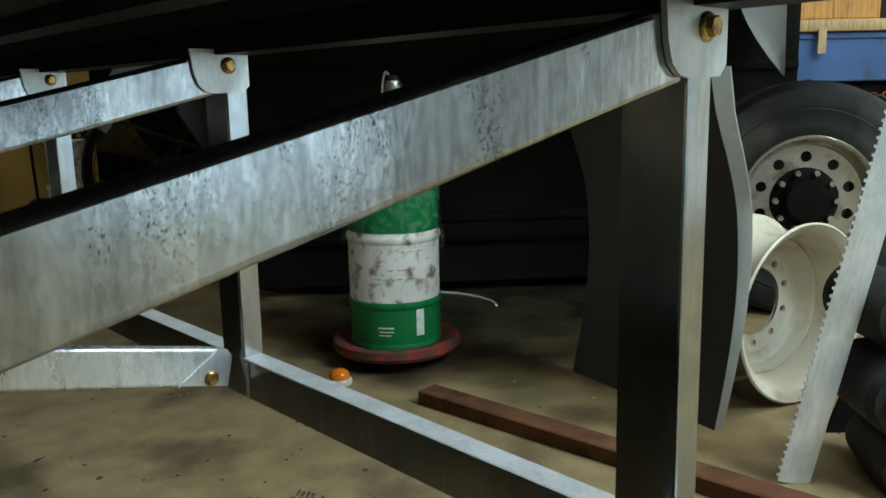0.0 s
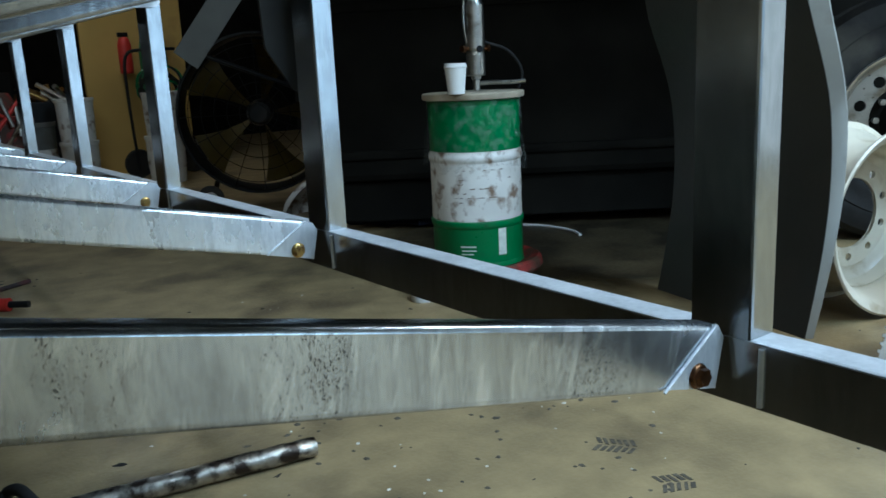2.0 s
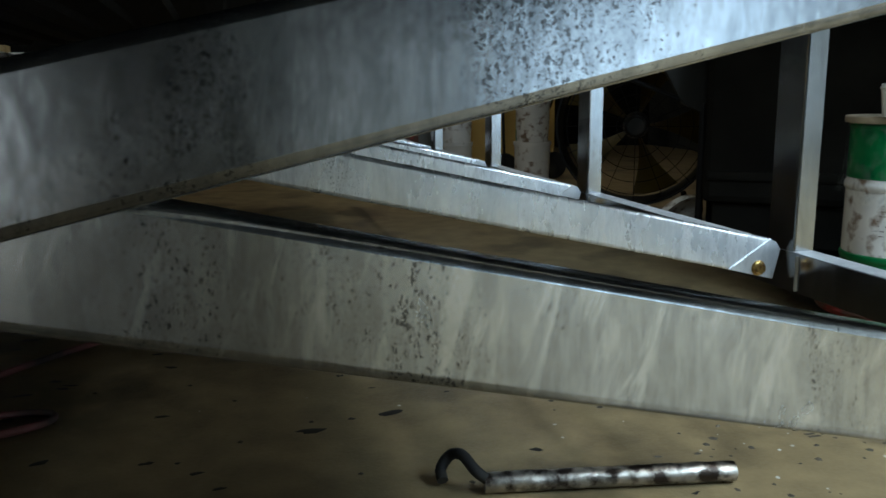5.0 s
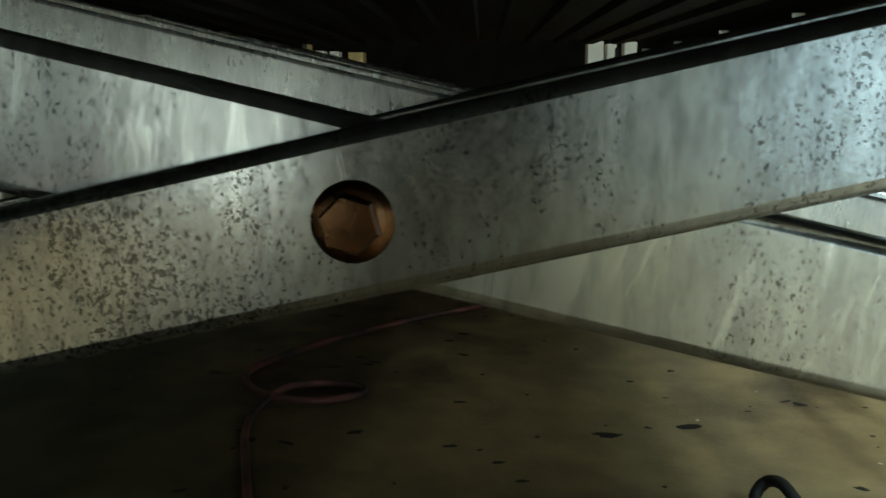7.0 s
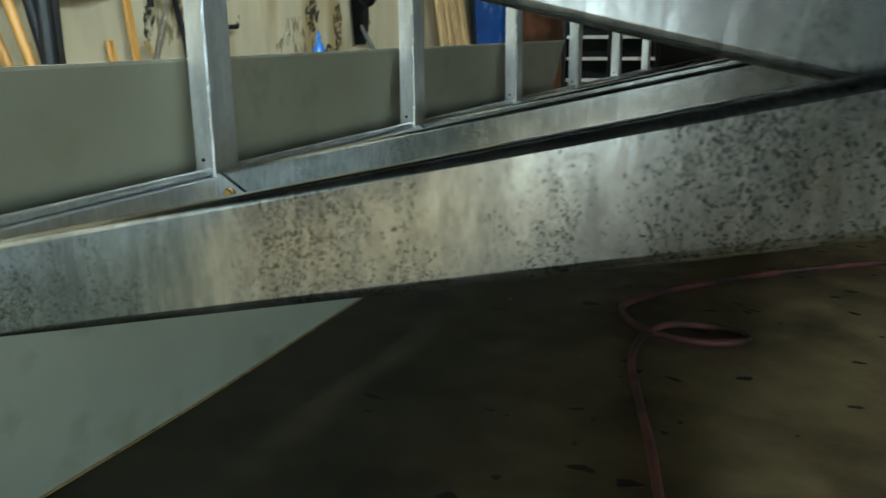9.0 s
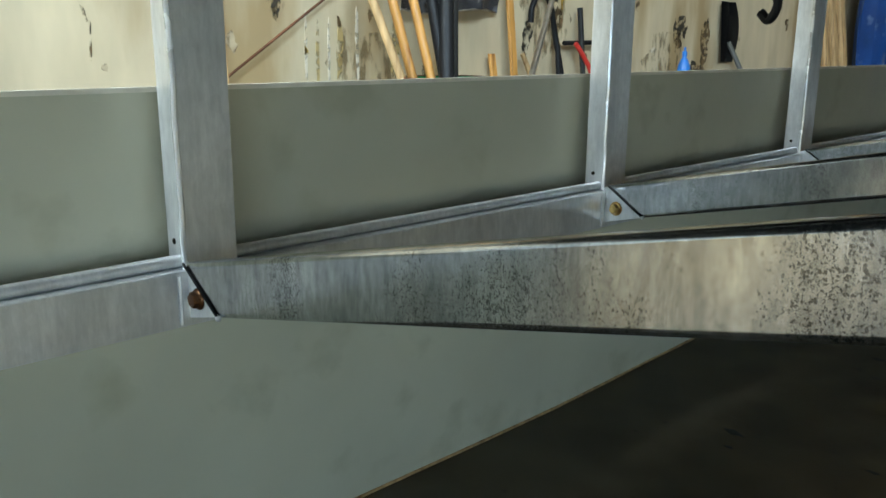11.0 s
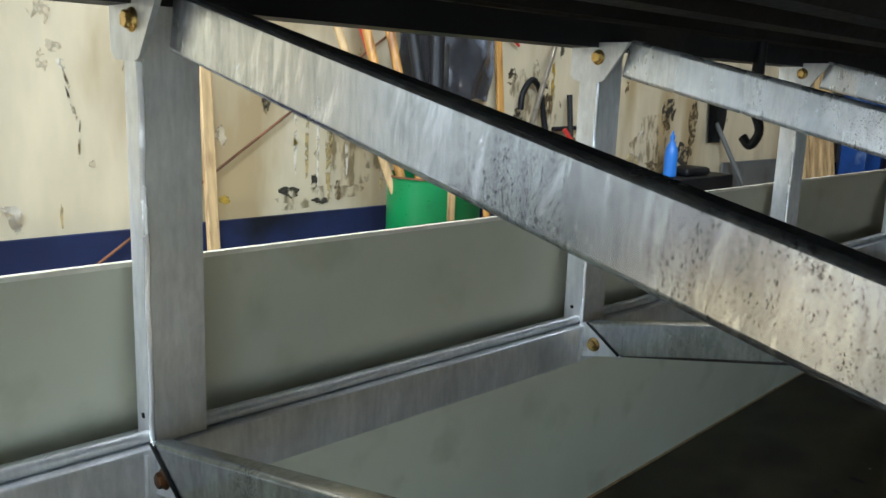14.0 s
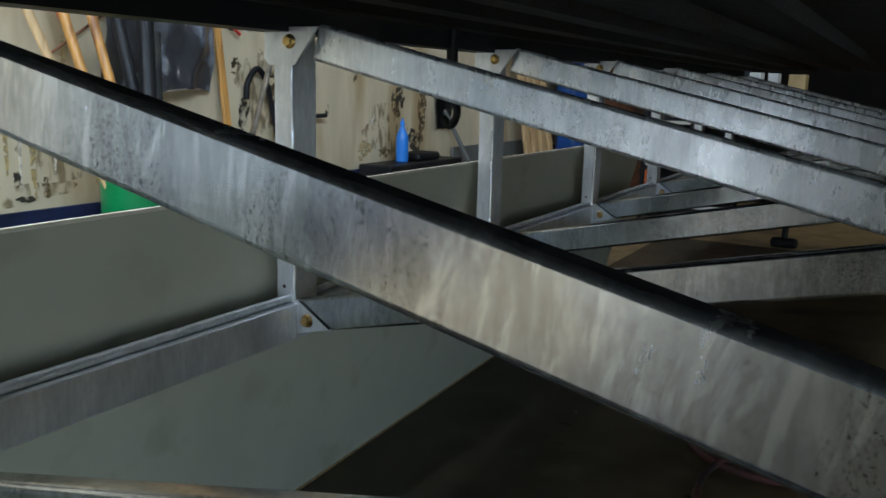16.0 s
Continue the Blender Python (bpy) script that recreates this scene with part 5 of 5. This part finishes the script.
# ---- the drum fan ----
def drum_fan(place, turn):
    f = thing("drum_fan", "large black drum fan with dark yellow blades", "fan", place, turn)
    R = 0.50
    part("shroud", turned([(R, -0.16), (R + 0.015, -0.16), (R + 0.015, 0.16), (R, 0.16), (R - 0.006, 0.15), (R - 0.006, -0.15)], 56, close=True, m=TURN_Y), BLACK, f)
    for k in range(5):
        bm = bmesh.new()
        a0 = 2 * math.pi * k / 5
        rows = []
        for i in range(7):
            r = 0.09 + 0.38 * i / 6
            w = 0.16 + 0.26 * i / 6
            rows.append([bm.verts.new((r * math.cos(a0 + w * (j / 4 - 0.5) * 1.6), 0.05 - 0.10 * (j / 4 - 0.5) * 1.3 + 0.02 * math.sin(j), r * math.sin(a0 + w * (j / 4 - 0.5) * 1.6))) for j in range(5)])
        for a, b in zip(rows, rows[1:]):
            for j in range(4):
                bm.faces.new((a[j], a[j + 1], b[j + 1], b[j]))
        bmesh.ops.solidify(bm, geom=bm.faces[:], thickness=0.004)
        part("blade", bm, YELLOW, f)
    part("hub", turned([(0, 0.10), (0.07, 0.09), (0.085, 0.05), (0.085, -0.12), (0, -0.12)], 28, m=TURN_Y), BLACK, f)
    part("badge", turned([(0, 0.172), (0.055, 0.172), (0.06, 0.166), (0.0, 0.164)], 28, m=TURN_Y), BLACK, f)
    for r in (0.12, 0.20, 0.28, 0.36, 0.44, 0.50):
        part("guard_ring", tube_along([(r * math.cos(a), -0.165, r * math.sin(a)) for a in [2 * math.pi * i / 20 for i in range(21)]], 0.0028, 6, steps=3), BLACK, f)
    for k in range(16):
        a = 2 * math.pi * k / 16
        part("guard_wire", rod((0.05 * math.cos(a), -0.167, 0.05 * math.sin(a)), (0.5 * math.cos(a), -0.160, 0.5 * math.sin(a)), 0.0026, 6), BLACK, f)
    for s in (-1, 1):
        part("leg", rod((s * 0.32, 0.0, -0.44), (s * 0.36, 0.05, -0.56), 0.018), BLACK, f)
        part("wheel", turned([(0, -0.02), (0.07, -0.02), (0.085, -0.012), (0.085, 0.012), (0.07, 0.02), (0, 0.02)], 28, m=Matrix.Translation((s * 0.36, -0.10, -0.535)) @ TURN_Y), RUBBER, f)
        part("wheel_hub", turned([(0, 0.0), (0.045, 0.0), (0.045, 0.024), (0.02, 0.03), (0, 0.03)], 20, m=Matrix.Translation((s * 0.36, -0.10, -0.535)) @ TURN_Y), WHITE, f, "pale wheel hub")


drum_fan((2.86, 4.62, FLOOR + 0.62), -28)
pan = thing("white_bucket_lid", "grubby white scoop leaning beside the fan", "scoop", (2.80, 4.15, FLOOR), 20, tilt=(35, 0))
part("dish", turned([(0, 0.0), (0.10, 0.004), (0.16, 0.03), (0.18, 0.07), (0.185, 0.07), (0.165, 0.025), (0.1, -0.004), (0, -0.008)], 36, m=Matrix.Translation((0, 0, 0.14)) @ TURN_Y), DIRTYWHITE, pan)
# grey brackets standing between the frame and the fan
arm = thing("linkage_arm", "grey steel linkage arm with bolt holes", "bracket", (2.25, 3.55, FLOOR))
part("arm", bar([(-0.012, -0.07), (0.012, -0.07), (0.012, 0.07), (-0.012, 0.07)], (-0.25, 0.0, 0.95), (0.12, -0.02, 1.42), (0.3, 1, 0), (0.78, 0, -0.6)), PLASTICGREY, arm)
part("bracket", plate([(0.18, 1.0), (0.32, 0.78), (0.52, 0.70), (0.56, 0.95), (0.48, 1.2), (0.30, 1.45), (0.16, 1.4)], 0.02), FENDER, arm)
part("stand", rod((0.45, 0.01, 0), (0.45, 0.01, 0.78), 0.02), BLACK, arm)
part("stand_arm", rod((-0.22, 0.02, 1.0), (0.45, 0.02, 0.75), 0.012), BLACK, arm)

# ---- far end ----
solid("ochre_partition", box((2.55, 7.6, FLOOR), (3.5, 7.66, 2.4), 0.01), YELLOWWALL, "ochre painted partition standing on the floor", "partition")
cart = thing("bottle_cart", "hand cart with coiled welding hoses and green gas bottle", "cart", (2.98, 6.95, FLOOR))
part("bottle", turned([(0, 0), (0.115, 0.0), (0.12, 0.02), (0.12, 1.02), (0.10, 1.12), (0.05, 1.17), (0.035, 1.18), (0.035, 1.24), (0, 1.25)], 32, m=Matrix.Translation((0.08, 0.25, 0.1))), GREEN, cart, "green gas bottle")
part("frame", tube_along([(-0.24, 0, 0.08), (-0.26, 0, 0.7), (-0.24, 0.02, 1.05), (-0.1, 0.03, 1.12), (0.2, 0.02, 1.12)], 0.014, 8), BLACK, cart)
rnd = random.Random(7)
for k in range(9):
    pts = []
    r1, r2 = 0.19 + rnd.uniform(-0.03, 0.04), 0.13 + rnd.uniform(-0.03, 0.03)
    cz = 0.80 + rnd.uniform(-0.06, 0.06)
    for i in range(15):
        a = 2 * math.pi * i / 14
        pts.append((-0.02 + r1 * math.cos(a), -0.08 + 0.03 * math.sin(2 * a + k) - 0.012 * k, cz + r2 * math.sin(a)))
    part("hose_coil", tube_along(pts, 0.010, 6, steps=4), RUBBER if k % 3 else GREEN, cart)
for px in (-0.2, 0.3):
    part("wheel", turned([(0, -0.025), (0.12, -0.025), (0.13, 0.0), (0.12, 0.025), (0, 0.025)], 28, m=Matrix.Translation((px, 0.12, 0.13)) @ TURN_Y), RUBBER, cart)
ext = thing("fire_extinguisher", "red fire extinguisher hanging on the ochre partition", "extinguisher", (2.90, 7.48, 0.52))
part("cylinder", turned([(0, -0.12), (0.055, -0.12), (0.06, -0.10), (0.06, 0.14), (0.045, 0.19), (0.02, 0.21), (0, 0.21)], 24), BRIGHTRED, ext)
part("valve", box((-0.05, -0.02, 0.21), (0.04, 0.02, 0.25), 0.006), BLACK, ext)
part("wall_hook", box((-0.02, 0.05, 0.0), (0.02, 0.12, 0.04)), BLACK, ext)


def pail(x, y, z, r, h, mat, label):
    p = thing("pail", label, "pail", (x, y, z), group="pails")
    part("body", turned([(0, 0), (r * 0.9, 0), (r * 0.92, 0.01), (r, h * 0.92), (r + 0.008, h * 0.93), (r + 0.008, h), (r - 0.004, h), (r - 0.006, h - 0.01), (0, h - 0.01)], 32), mat, p)
    part("band", turned([(r * 0.955, h * 0.30), (r * 0.962, h * 0.30), (r * 0.985, h * 0.58), (r * 0.978, h * 0.58)], 32, close=True), DIRTYWHITE, p, "grubby label band")


pail(2.86, 6.55, FLOOR, 0.16, 0.40, WHITE, "white plastic pail standing on the floor")
pail(2.86, 6.55, FLOOR + 0.40, 0.15, 0.36, DIRTYWHITE, "grubby white pail stacked on another pail")
pail(2.28, 7.0, FLOOR, 0.15, 0.38, WHITE, "white plastic pail standing on the floor")
pail(2.28, 7.0, FLOOR + 0.38, 0.15, 0.36, WHITE, "white pail stacked on another pail")
pail(2.02, 7.35, FLOOR, 0.16, 0.55, PLASTICGREY, "grey pail standing on the floor")
tray = thing("tool_tray", "steel tool tray piled with brass fittings", "tray", (2.15, 7.55, FLOOR))
part("tray", box((-0.3, -0.2, 0.0), (0.3, 0.2, 0.72), 0.01), BLACK, tray)
for k in range(14):
    part("fitting", rod((rnd.uniform(-0.25, 0.22), rnd.uniform(-0.18, 0.1), 0.72), (rnd.uniform(-0.25, 0.25), rnd.uniform(-0.18, 0.15), 0.78 + rnd.uniform(0, 0.10)), 0.022, 8), BRASS if k % 2 else STEEL, tray)
engine = thing("red_machine", "dusty red machine with rags and hoses", "machine", (1.72, 7.4, FLOOR))
part("block", box((-0.28, -0.2, 0.10), (0.28, 0.25, 0.62), 0.03), RED, engine)
part("base", box((-0.3, -0.22, 0.0), (0.3, 0.27, 0.10), 0.01), BLACK, engine)
part("cover", turned([(0, 0.2), (0.12, 0.19), (0.16, 0.12), (0.17, 0.0), (0, 0.0)], 24, m=Matrix.Translation((0.02, 0, 0.62))), RED, engine)
for k in range(10):
    part("fitting", rod((rnd.uniform(-0.25, 0.25), -0.22, rnd.uniform(0.2, 0.8)), (rnd.uniform(-0.25, 0.25), -0.26, rnd.uniform(0.2, 0.85)), 0.016, 8), STEEL if k % 2 else BRIGHTRED, engine)
part("rag", box((-0.2, -0.25, 0.66), (0.02, -0.18, 0.92), 0.03), CUP, engine, "pale rag")
coil = thing("hose_reel", "thick tan hose hanging in a coil", "hose coil", (1.34, 7.3, 0.10))
for k in range(4):
    pts = [(-0.16 + 0.05 * k + 0.02 * math.sin(i), 0.02 * k, 0.45 - 0.9 * i / 8) for i in range(9)]
    part("loop", tube_along(pts, 0.022, 8, steps=4), OCHRE, coil)
part("hook", rod((-0.2, 0.05, 0.46), (0.1, 0.05, 0.46), 0.014), BLACK, coil)
part("post", rod((-0.05, 0.08, -0.625), (-0.05, 0.08, 0.6), 0.02), BLACK, coil)

# ---- truck with the big wheel ----
tr = thing("blue_truck", "blue truck bed above the big wheel", "truck", (5.35, 1.98, FLOOR), -43)
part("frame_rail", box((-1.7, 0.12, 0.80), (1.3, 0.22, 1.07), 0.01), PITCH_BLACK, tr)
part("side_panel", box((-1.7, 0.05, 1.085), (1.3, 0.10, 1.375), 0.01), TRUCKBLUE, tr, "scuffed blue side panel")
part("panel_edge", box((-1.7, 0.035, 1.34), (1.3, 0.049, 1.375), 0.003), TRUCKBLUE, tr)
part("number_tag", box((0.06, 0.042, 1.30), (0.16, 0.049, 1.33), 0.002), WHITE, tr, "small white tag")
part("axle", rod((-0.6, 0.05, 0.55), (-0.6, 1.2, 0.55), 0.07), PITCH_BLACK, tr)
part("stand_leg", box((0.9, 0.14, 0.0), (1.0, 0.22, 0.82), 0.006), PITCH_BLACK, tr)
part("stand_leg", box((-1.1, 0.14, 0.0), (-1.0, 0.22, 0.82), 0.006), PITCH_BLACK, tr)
part("deck_board", box((-1.7, 0.0, 1.38), (1.3, 0.5, 1.45), 0.01), WOOD, tr, "tan wooden deck board")
part("crate", box((-0.6, 0.1, 1.452), (0.0, 0.5, 1.62), 0.015), OCHRE, tr, "tan wooden crate")
part("crate", box((0.1, 0.1, 1.452), (0.8, 0.5, 1.75), 0.015), ORANGEWOOD, tr, "brown wooden crate")
part("hanging_tag", box((0.38, -0.012, 1.25), (0.43, -0.004, 1.40), 0.003), OCHRE, tr, "tan paper tag")
# torn rubber flap and spring gear under the panel
rnd = random.Random(31)
top = [(-0.75 + 0.09 * i, 1.10 + rnd.uniform(-0.015, 0.02)) for i in range(13)]
low = [(0.33 - 0.09 * i, 1.02 - 0.09 * math.sin(0.26 * i) + rnd.uniform(-0.03, 0.02)) for i in range(13)]
part("torn_flap", plate(top + low, 0.03, Matrix.Translation((0, -0.06, 0))), RUBBER, tr, "torn black rubber flap")
for i in range(4):
    part("spring_leaf", bar([(-0.03, -0.008), (0.03, -0.008), (0.03, 0.008), (-0.03, 0.008)], (-0.9 + 0.08 * i, -0.03, 0.99 - 0.022 * i), (0.0 - 0.08 * i, -0.03, 0.95 - 0.022 * i), (0, 1, 0), (0, 0, 1)), BLACK, tr)
bm = bmesh.new()
for k in range(30):
    c = Vector((0.0 + 0.033 * k, -0.09 - 0.02 * math.sin(k * 0.3), 1.05 - 0.05 * math.sin(k * 0.08)))
    m = Matrix.Translation(c) @ Euler((radians(90 if k % 2 else 0), 0, 0)).to_matrix().to_4x4()
    turned([(0.012, -0.004), (0.022, -0.004), (0.022, 0.004), (0.012, 0.004)], 10, bm, True, m)
tagged(part("chain", bm, RUST, tr, "rusty chain hanging below the blue panel"), kind="stuff")

# stack of black spools with tan timber ends, and a black perforated panel behind
for k, (x, y, z) in enumerate([(2.615, 0.215, 0.075), (2.595, 0.235, 0.262), (2.66, 0.27, 0.470)]):
    r = 0.072 if k == 0 else 0.086
    st = thing("timber_spool", "black spool with tan timber end, stacked on floor", "spool", (x + 0.155, y - 0.02, FLOOR + z), -52 + 6 * k, group="stack of spools")
    part("body", turned([(0, -0.24), (r, -0.24), (r + 0.012, -0.22), (r + 0.012, 0.02), (r, 0.05), (0, 0.05)], 28, m=TURN_Y), RUBBER, st)
    part("end_disc", turned([(0, 0.075), (0.052, 0.075), (0.058, 0.068), (0.058, 0.05), (0, 0.05)], 24, m=TURN_Y), OCHRE, st, "tan timber end")
panel = thing("perforated_panel", "black perforated panel leaning behind the plank", "panel", (3.02, 0.50, FLOOR), -43)
part("sheet", plate([(0.0, 0.0), (0.5, 0.0), (0.5, 0.8), (0.27, 0.8)], 0.012), PITCH_BLACK, panel)
bm = bmesh.new()
for i in range(9):
    for j in range(4):
        x, z = 0.16 + 0.022 * i + 0.011 * (j % 2), 0.36 + 0.02 * j
        box((x, -0.003, z), (x + 0.006, -0.0005, z + 0.004), 0, bm)
tagged(part("holes", bm, PLASTICGREY, panel, "rows of small pale holes"), kind="stuff")

# ---- small things ----
scrap = thing("red_grease_gun", "small red tool lying on the concrete floor", "tool", (0.93, 3.10, FLOOR + 0.028), -40)
part("barrel", rod((-0.16, 0, 0), (0.08, 0, 0), 0.027, 16), BRIGHTRED, scrap)
part("nozzle", rod((0.08, 0, 0), (0.16, 0, 0), 0.014, 12), BLACK, scrap)
solid("white_hose", tube_along([(3.46, 2.74, FLOOR + 0.007), (3.50, 2.66, FLOOR + 0.007), (3.52, 2.55, FLOOR + 0.007), (3.51, 2.42, FLOOR + 0.007), (3.46, 2.32, FLOOR + 0.007)], 0.007, 8), WHITE, "thin white hose lying on the dark floor", "hose")
strip = thing("reflector_strip", "red and white reflector strip on the deck side", "reflector", (1.334, 1.66, 0.622))
for i in range(5):
    part("panel", box((0.0, 0.10 * i, 0.0), (0.012, 0.10 * i + 0.098, 0.035), 0.001), BRIGHTRED if i % 2 == 0 else WHITE, strip)
hook = thing("deck_hook", "black hook hanging under the deck", "hook", (-1.29, 1.62, 0.0))
part("stem", rod((0, 0, 0.48), (0, 0, 0.70), 0.016, 12), BLACK, hook)
part("jaw", tube_along([(0, 0, 0.49), (0.02, 0.0, 0.44), (0.0, 0, 0.40), (-0.025, 0, 0.42)], 0.012, 8), BLACK, hook)
tee_bolt = thing("tee_bolt", "black tee bolt hanging under a brace", "bolt", (-0.42, 1.918, 0.0))
part("stem", rod((0, 0, 0.125), (0, 0, 0.215), 0.008, 10), BLACK, tee_bolt)
part("head", box((-0.035, -0.014, 0.105), (0.035, 0.014, 0.132), 0.009), BLACK, tee_bolt)
# pale boxes on added low racks stand in for bright spots at the far end
for cx, x0, x1 in ((0, -2.3, -1.05), (1, 1.05, 2.0)):
    bench = solid("low_rack", box((x0, 7.95, FLOOR), (x1, 8.25, 0.46), 0.01), PITCH_BLACK, "low black rack added to carry the pale boxes", "rack")
    rnd = random.Random(5 + cx)
    x = x0 + 0.05
    while x < x1 - 0.15:
        w = rnd.uniform(0.09, 0.17)
        solid("carton", box((0, 0, 0), (w, 0.2, rnd.uniform(0.20, 0.36)), 0.006), CUP if rnd.random() < 0.55 else OCHRE, "pale box standing in for a far bright spot", "carton", (x, 7.98, 0.461), group="cartons on the low racks")
        x += w + rnd.uniform(0.01, 0.10)
# dirt trodden into the floor: grit and boot prints
GRIT = material("floor_grit", (0.085, 0.07, 0.048), 0.8, 0.0, 0.5, 50, None, bump=0.3)
PALEGRIT = material("pale_grit", (0.60, 0.56, 0.48), 0.7, 0.0, 0.2, 50, None, bump=0.2)
rnd = random.Random(12)
for name, mat, count, lab in (("grit", GRIT, 260, "dark grit scattered on the concrete floor"), ("pale_grit", PALEGRIT, 90, "pale crumbs scattered on the concrete floor")):
    bm = bmesh.new()
    for i in range(count):
        x, y = rnd.uniform(-1.3, 3.4), rnd.uniform(-0.3, 3.6)
        if i % 2:
            x, y = rnd.gauss(1.5, 0.35), rnd.gauss(0.9, 0.5)
        r = rnd.uniform(0.002, 0.006) * (1.0 if mat is PALEGRIT else 1.5)
        vs = [bm.verts.new((x + r * rnd.uniform(0.6, 1.6) * math.cos(a), y + r * rnd.uniform(0.6, 1.6) * math.sin(a), FLOOR)) for a in (0, 1.3, 2.5, 3.8, 5.0)]
        tip = bm.verts.new((x, y, FLOOR + r * 0.5))
        for j in range(5):
            bm.faces.new((vs[j], vs[(j + 1) % 5], tip))
    solid(name, bm, mat, lab, "grit", kind="stuff")
bm = bmesh.new()
for i in range(150):
    # flat dark crusts of old grease under the frame
    x, y = rnd.uniform(-1.1, 1.2), rnd.uniform(0.6, 4.2)
    r, turn, long = rnd.uniform(0.004, 0.016), rnd.uniform(-0.5, 0.5), rnd.uniform(1.0, 2.6)
    vs = []
    for j in range(9):
        a, q = j * 2 * math.pi / 9, r * rnd.uniform(0.5, 1.4)
        u, v = q * long * math.cos(a), q * math.sin(a)
        vs.append(bm.verts.new((x + u * math.cos(turn) - v * math.sin(turn), y + u * math.sin(turn) + v * math.cos(turn), FLOOR + 0.001)))
    tip = bm.verts.new((x, y, FLOOR + 0.001 + r * 0.12))
    for j in range(9):
        bm.faces.new((vs[j], vs[(j + 1) % 9], tip))
solid("grease_fleck", bm, material("grease_crust", (0.016, 0.013, 0.010), 0.6, 0.0, 0.4, 60), "dark grease flecks crusted on the concrete floor", "grease fleck", kind="stuff")

# dark floor patch: staining plus the shade behind the drum, in one colour
STAIN_SHADE = material("stain_and_shade", (0.055, 0.042, 0.022), 0.42, 0.0, 0.4, 5, (0.02, 0.016, 0.010), 4, 0.5, bump=0.1, gloss=0.4)


def ragged_edge(m, centre, radius, strength):
    """Fades a dark patch out raggedly from its middle."""
    nt = m.node_tree
    coord, off, ragged = (nt.nodes.new(k) for k in ("ShaderNodeTexCoord", "ShaderNodeVectorMath", "ShaderNodeTexNoise"))
    total, fade = nt.nodes.new("ShaderNodeMath"), nt.nodes.new("ShaderNodeMapRange")
    off.operation, total.operation = "DISTANCE", "MULTIPLY_ADD"
    nt.links.new(coord.outputs["Object"], off.inputs[0])
    off.inputs[1].default_value = centre
    ragged.inputs["Scale"].default_value, ragged.inputs["Detail"].default_value = 2.6, 7.0
    nt.links.new(coord.outputs["Object"], ragged.inputs["Vector"])
    nt.links.new(ragged.outputs["Fac"], total.inputs[0])
    total.inputs[1].default_value = 0.9
    nt.links.new(off.outputs["Value"], total.inputs[2])
    fade.inputs["From Min"].default_value, fade.inputs["From Max"].default_value = radius + 0.42, radius - 0.05
    fade.inputs["To Max"].default_value = strength
    nt.links.new(total.outputs[0], fade.inputs["Value"])
    nt.links.new(fade.outputs[0], nt.nodes["Principled BSDF"].inputs["Alpha"])


ragged_edge(STAIN_SHADE, (3.35, 2.3, FLOOR), 1.15, 0.88)
bm = bmesh.new()
bmesh.ops.create_circle(bm, cap_ends=True, radius=1.5, segments=48, matrix=Matrix.Translation((3.35, 2.3, FLOOR + 0.0008)))
solid("oil_stain", bm, STAIN_SHADE, "wide dark patch of stain and shade round the drum", "stain", kind="stuff")


def boot_print(x, y, turn, rows, seed):
    """Two columns of worn tread marks pressed in oily dirt."""
    random.seed(seed)
    bm = bmesh.new()
    c, s = math.cos(radians(turn)), math.sin(radians(turn))
    for r in range(rows):
        for side in (-1, 1):
            if random.random() < 0.12:
                continue
            u, v = side * random.uniform(0.017, 0.021), (r - rows / 2) * 0.0155
            half, deep = random.uniform(0.011, 0.016), random.uniform(0.0035, 0.0055)
            lean = side * 0.35
            pts = [(u - half, v - deep - lean * half), (u + half, v - deep + lean * half), (u + half * 0.9, v + deep + lean * half), (u - half, v + deep - lean * half)]
            foot = [[bm.verts.new((x + a * c - b * s, y + a * s + b * c, FLOOR + z)) for a, b in pts] for z in (-0.0005, 0.0012)]
            bm.faces.new(foot[1])
            for k in range(4):
                bm.faces.new((foot[0][k], foot[0][(k + 1) % 4], foot[1][(k + 1) % 4], foot[1][k]))
    solid("boot_print", bm, GRIT, "dark boot tread print trodden on concrete floor", "boot print", group="boot prints")


boot_print(1.83, 0.67, 35, 6, 21)
boot_print(1.79, 0.47, 60, 5, 22)
boot_print(1.63, 1.31, 20, 7, 23)
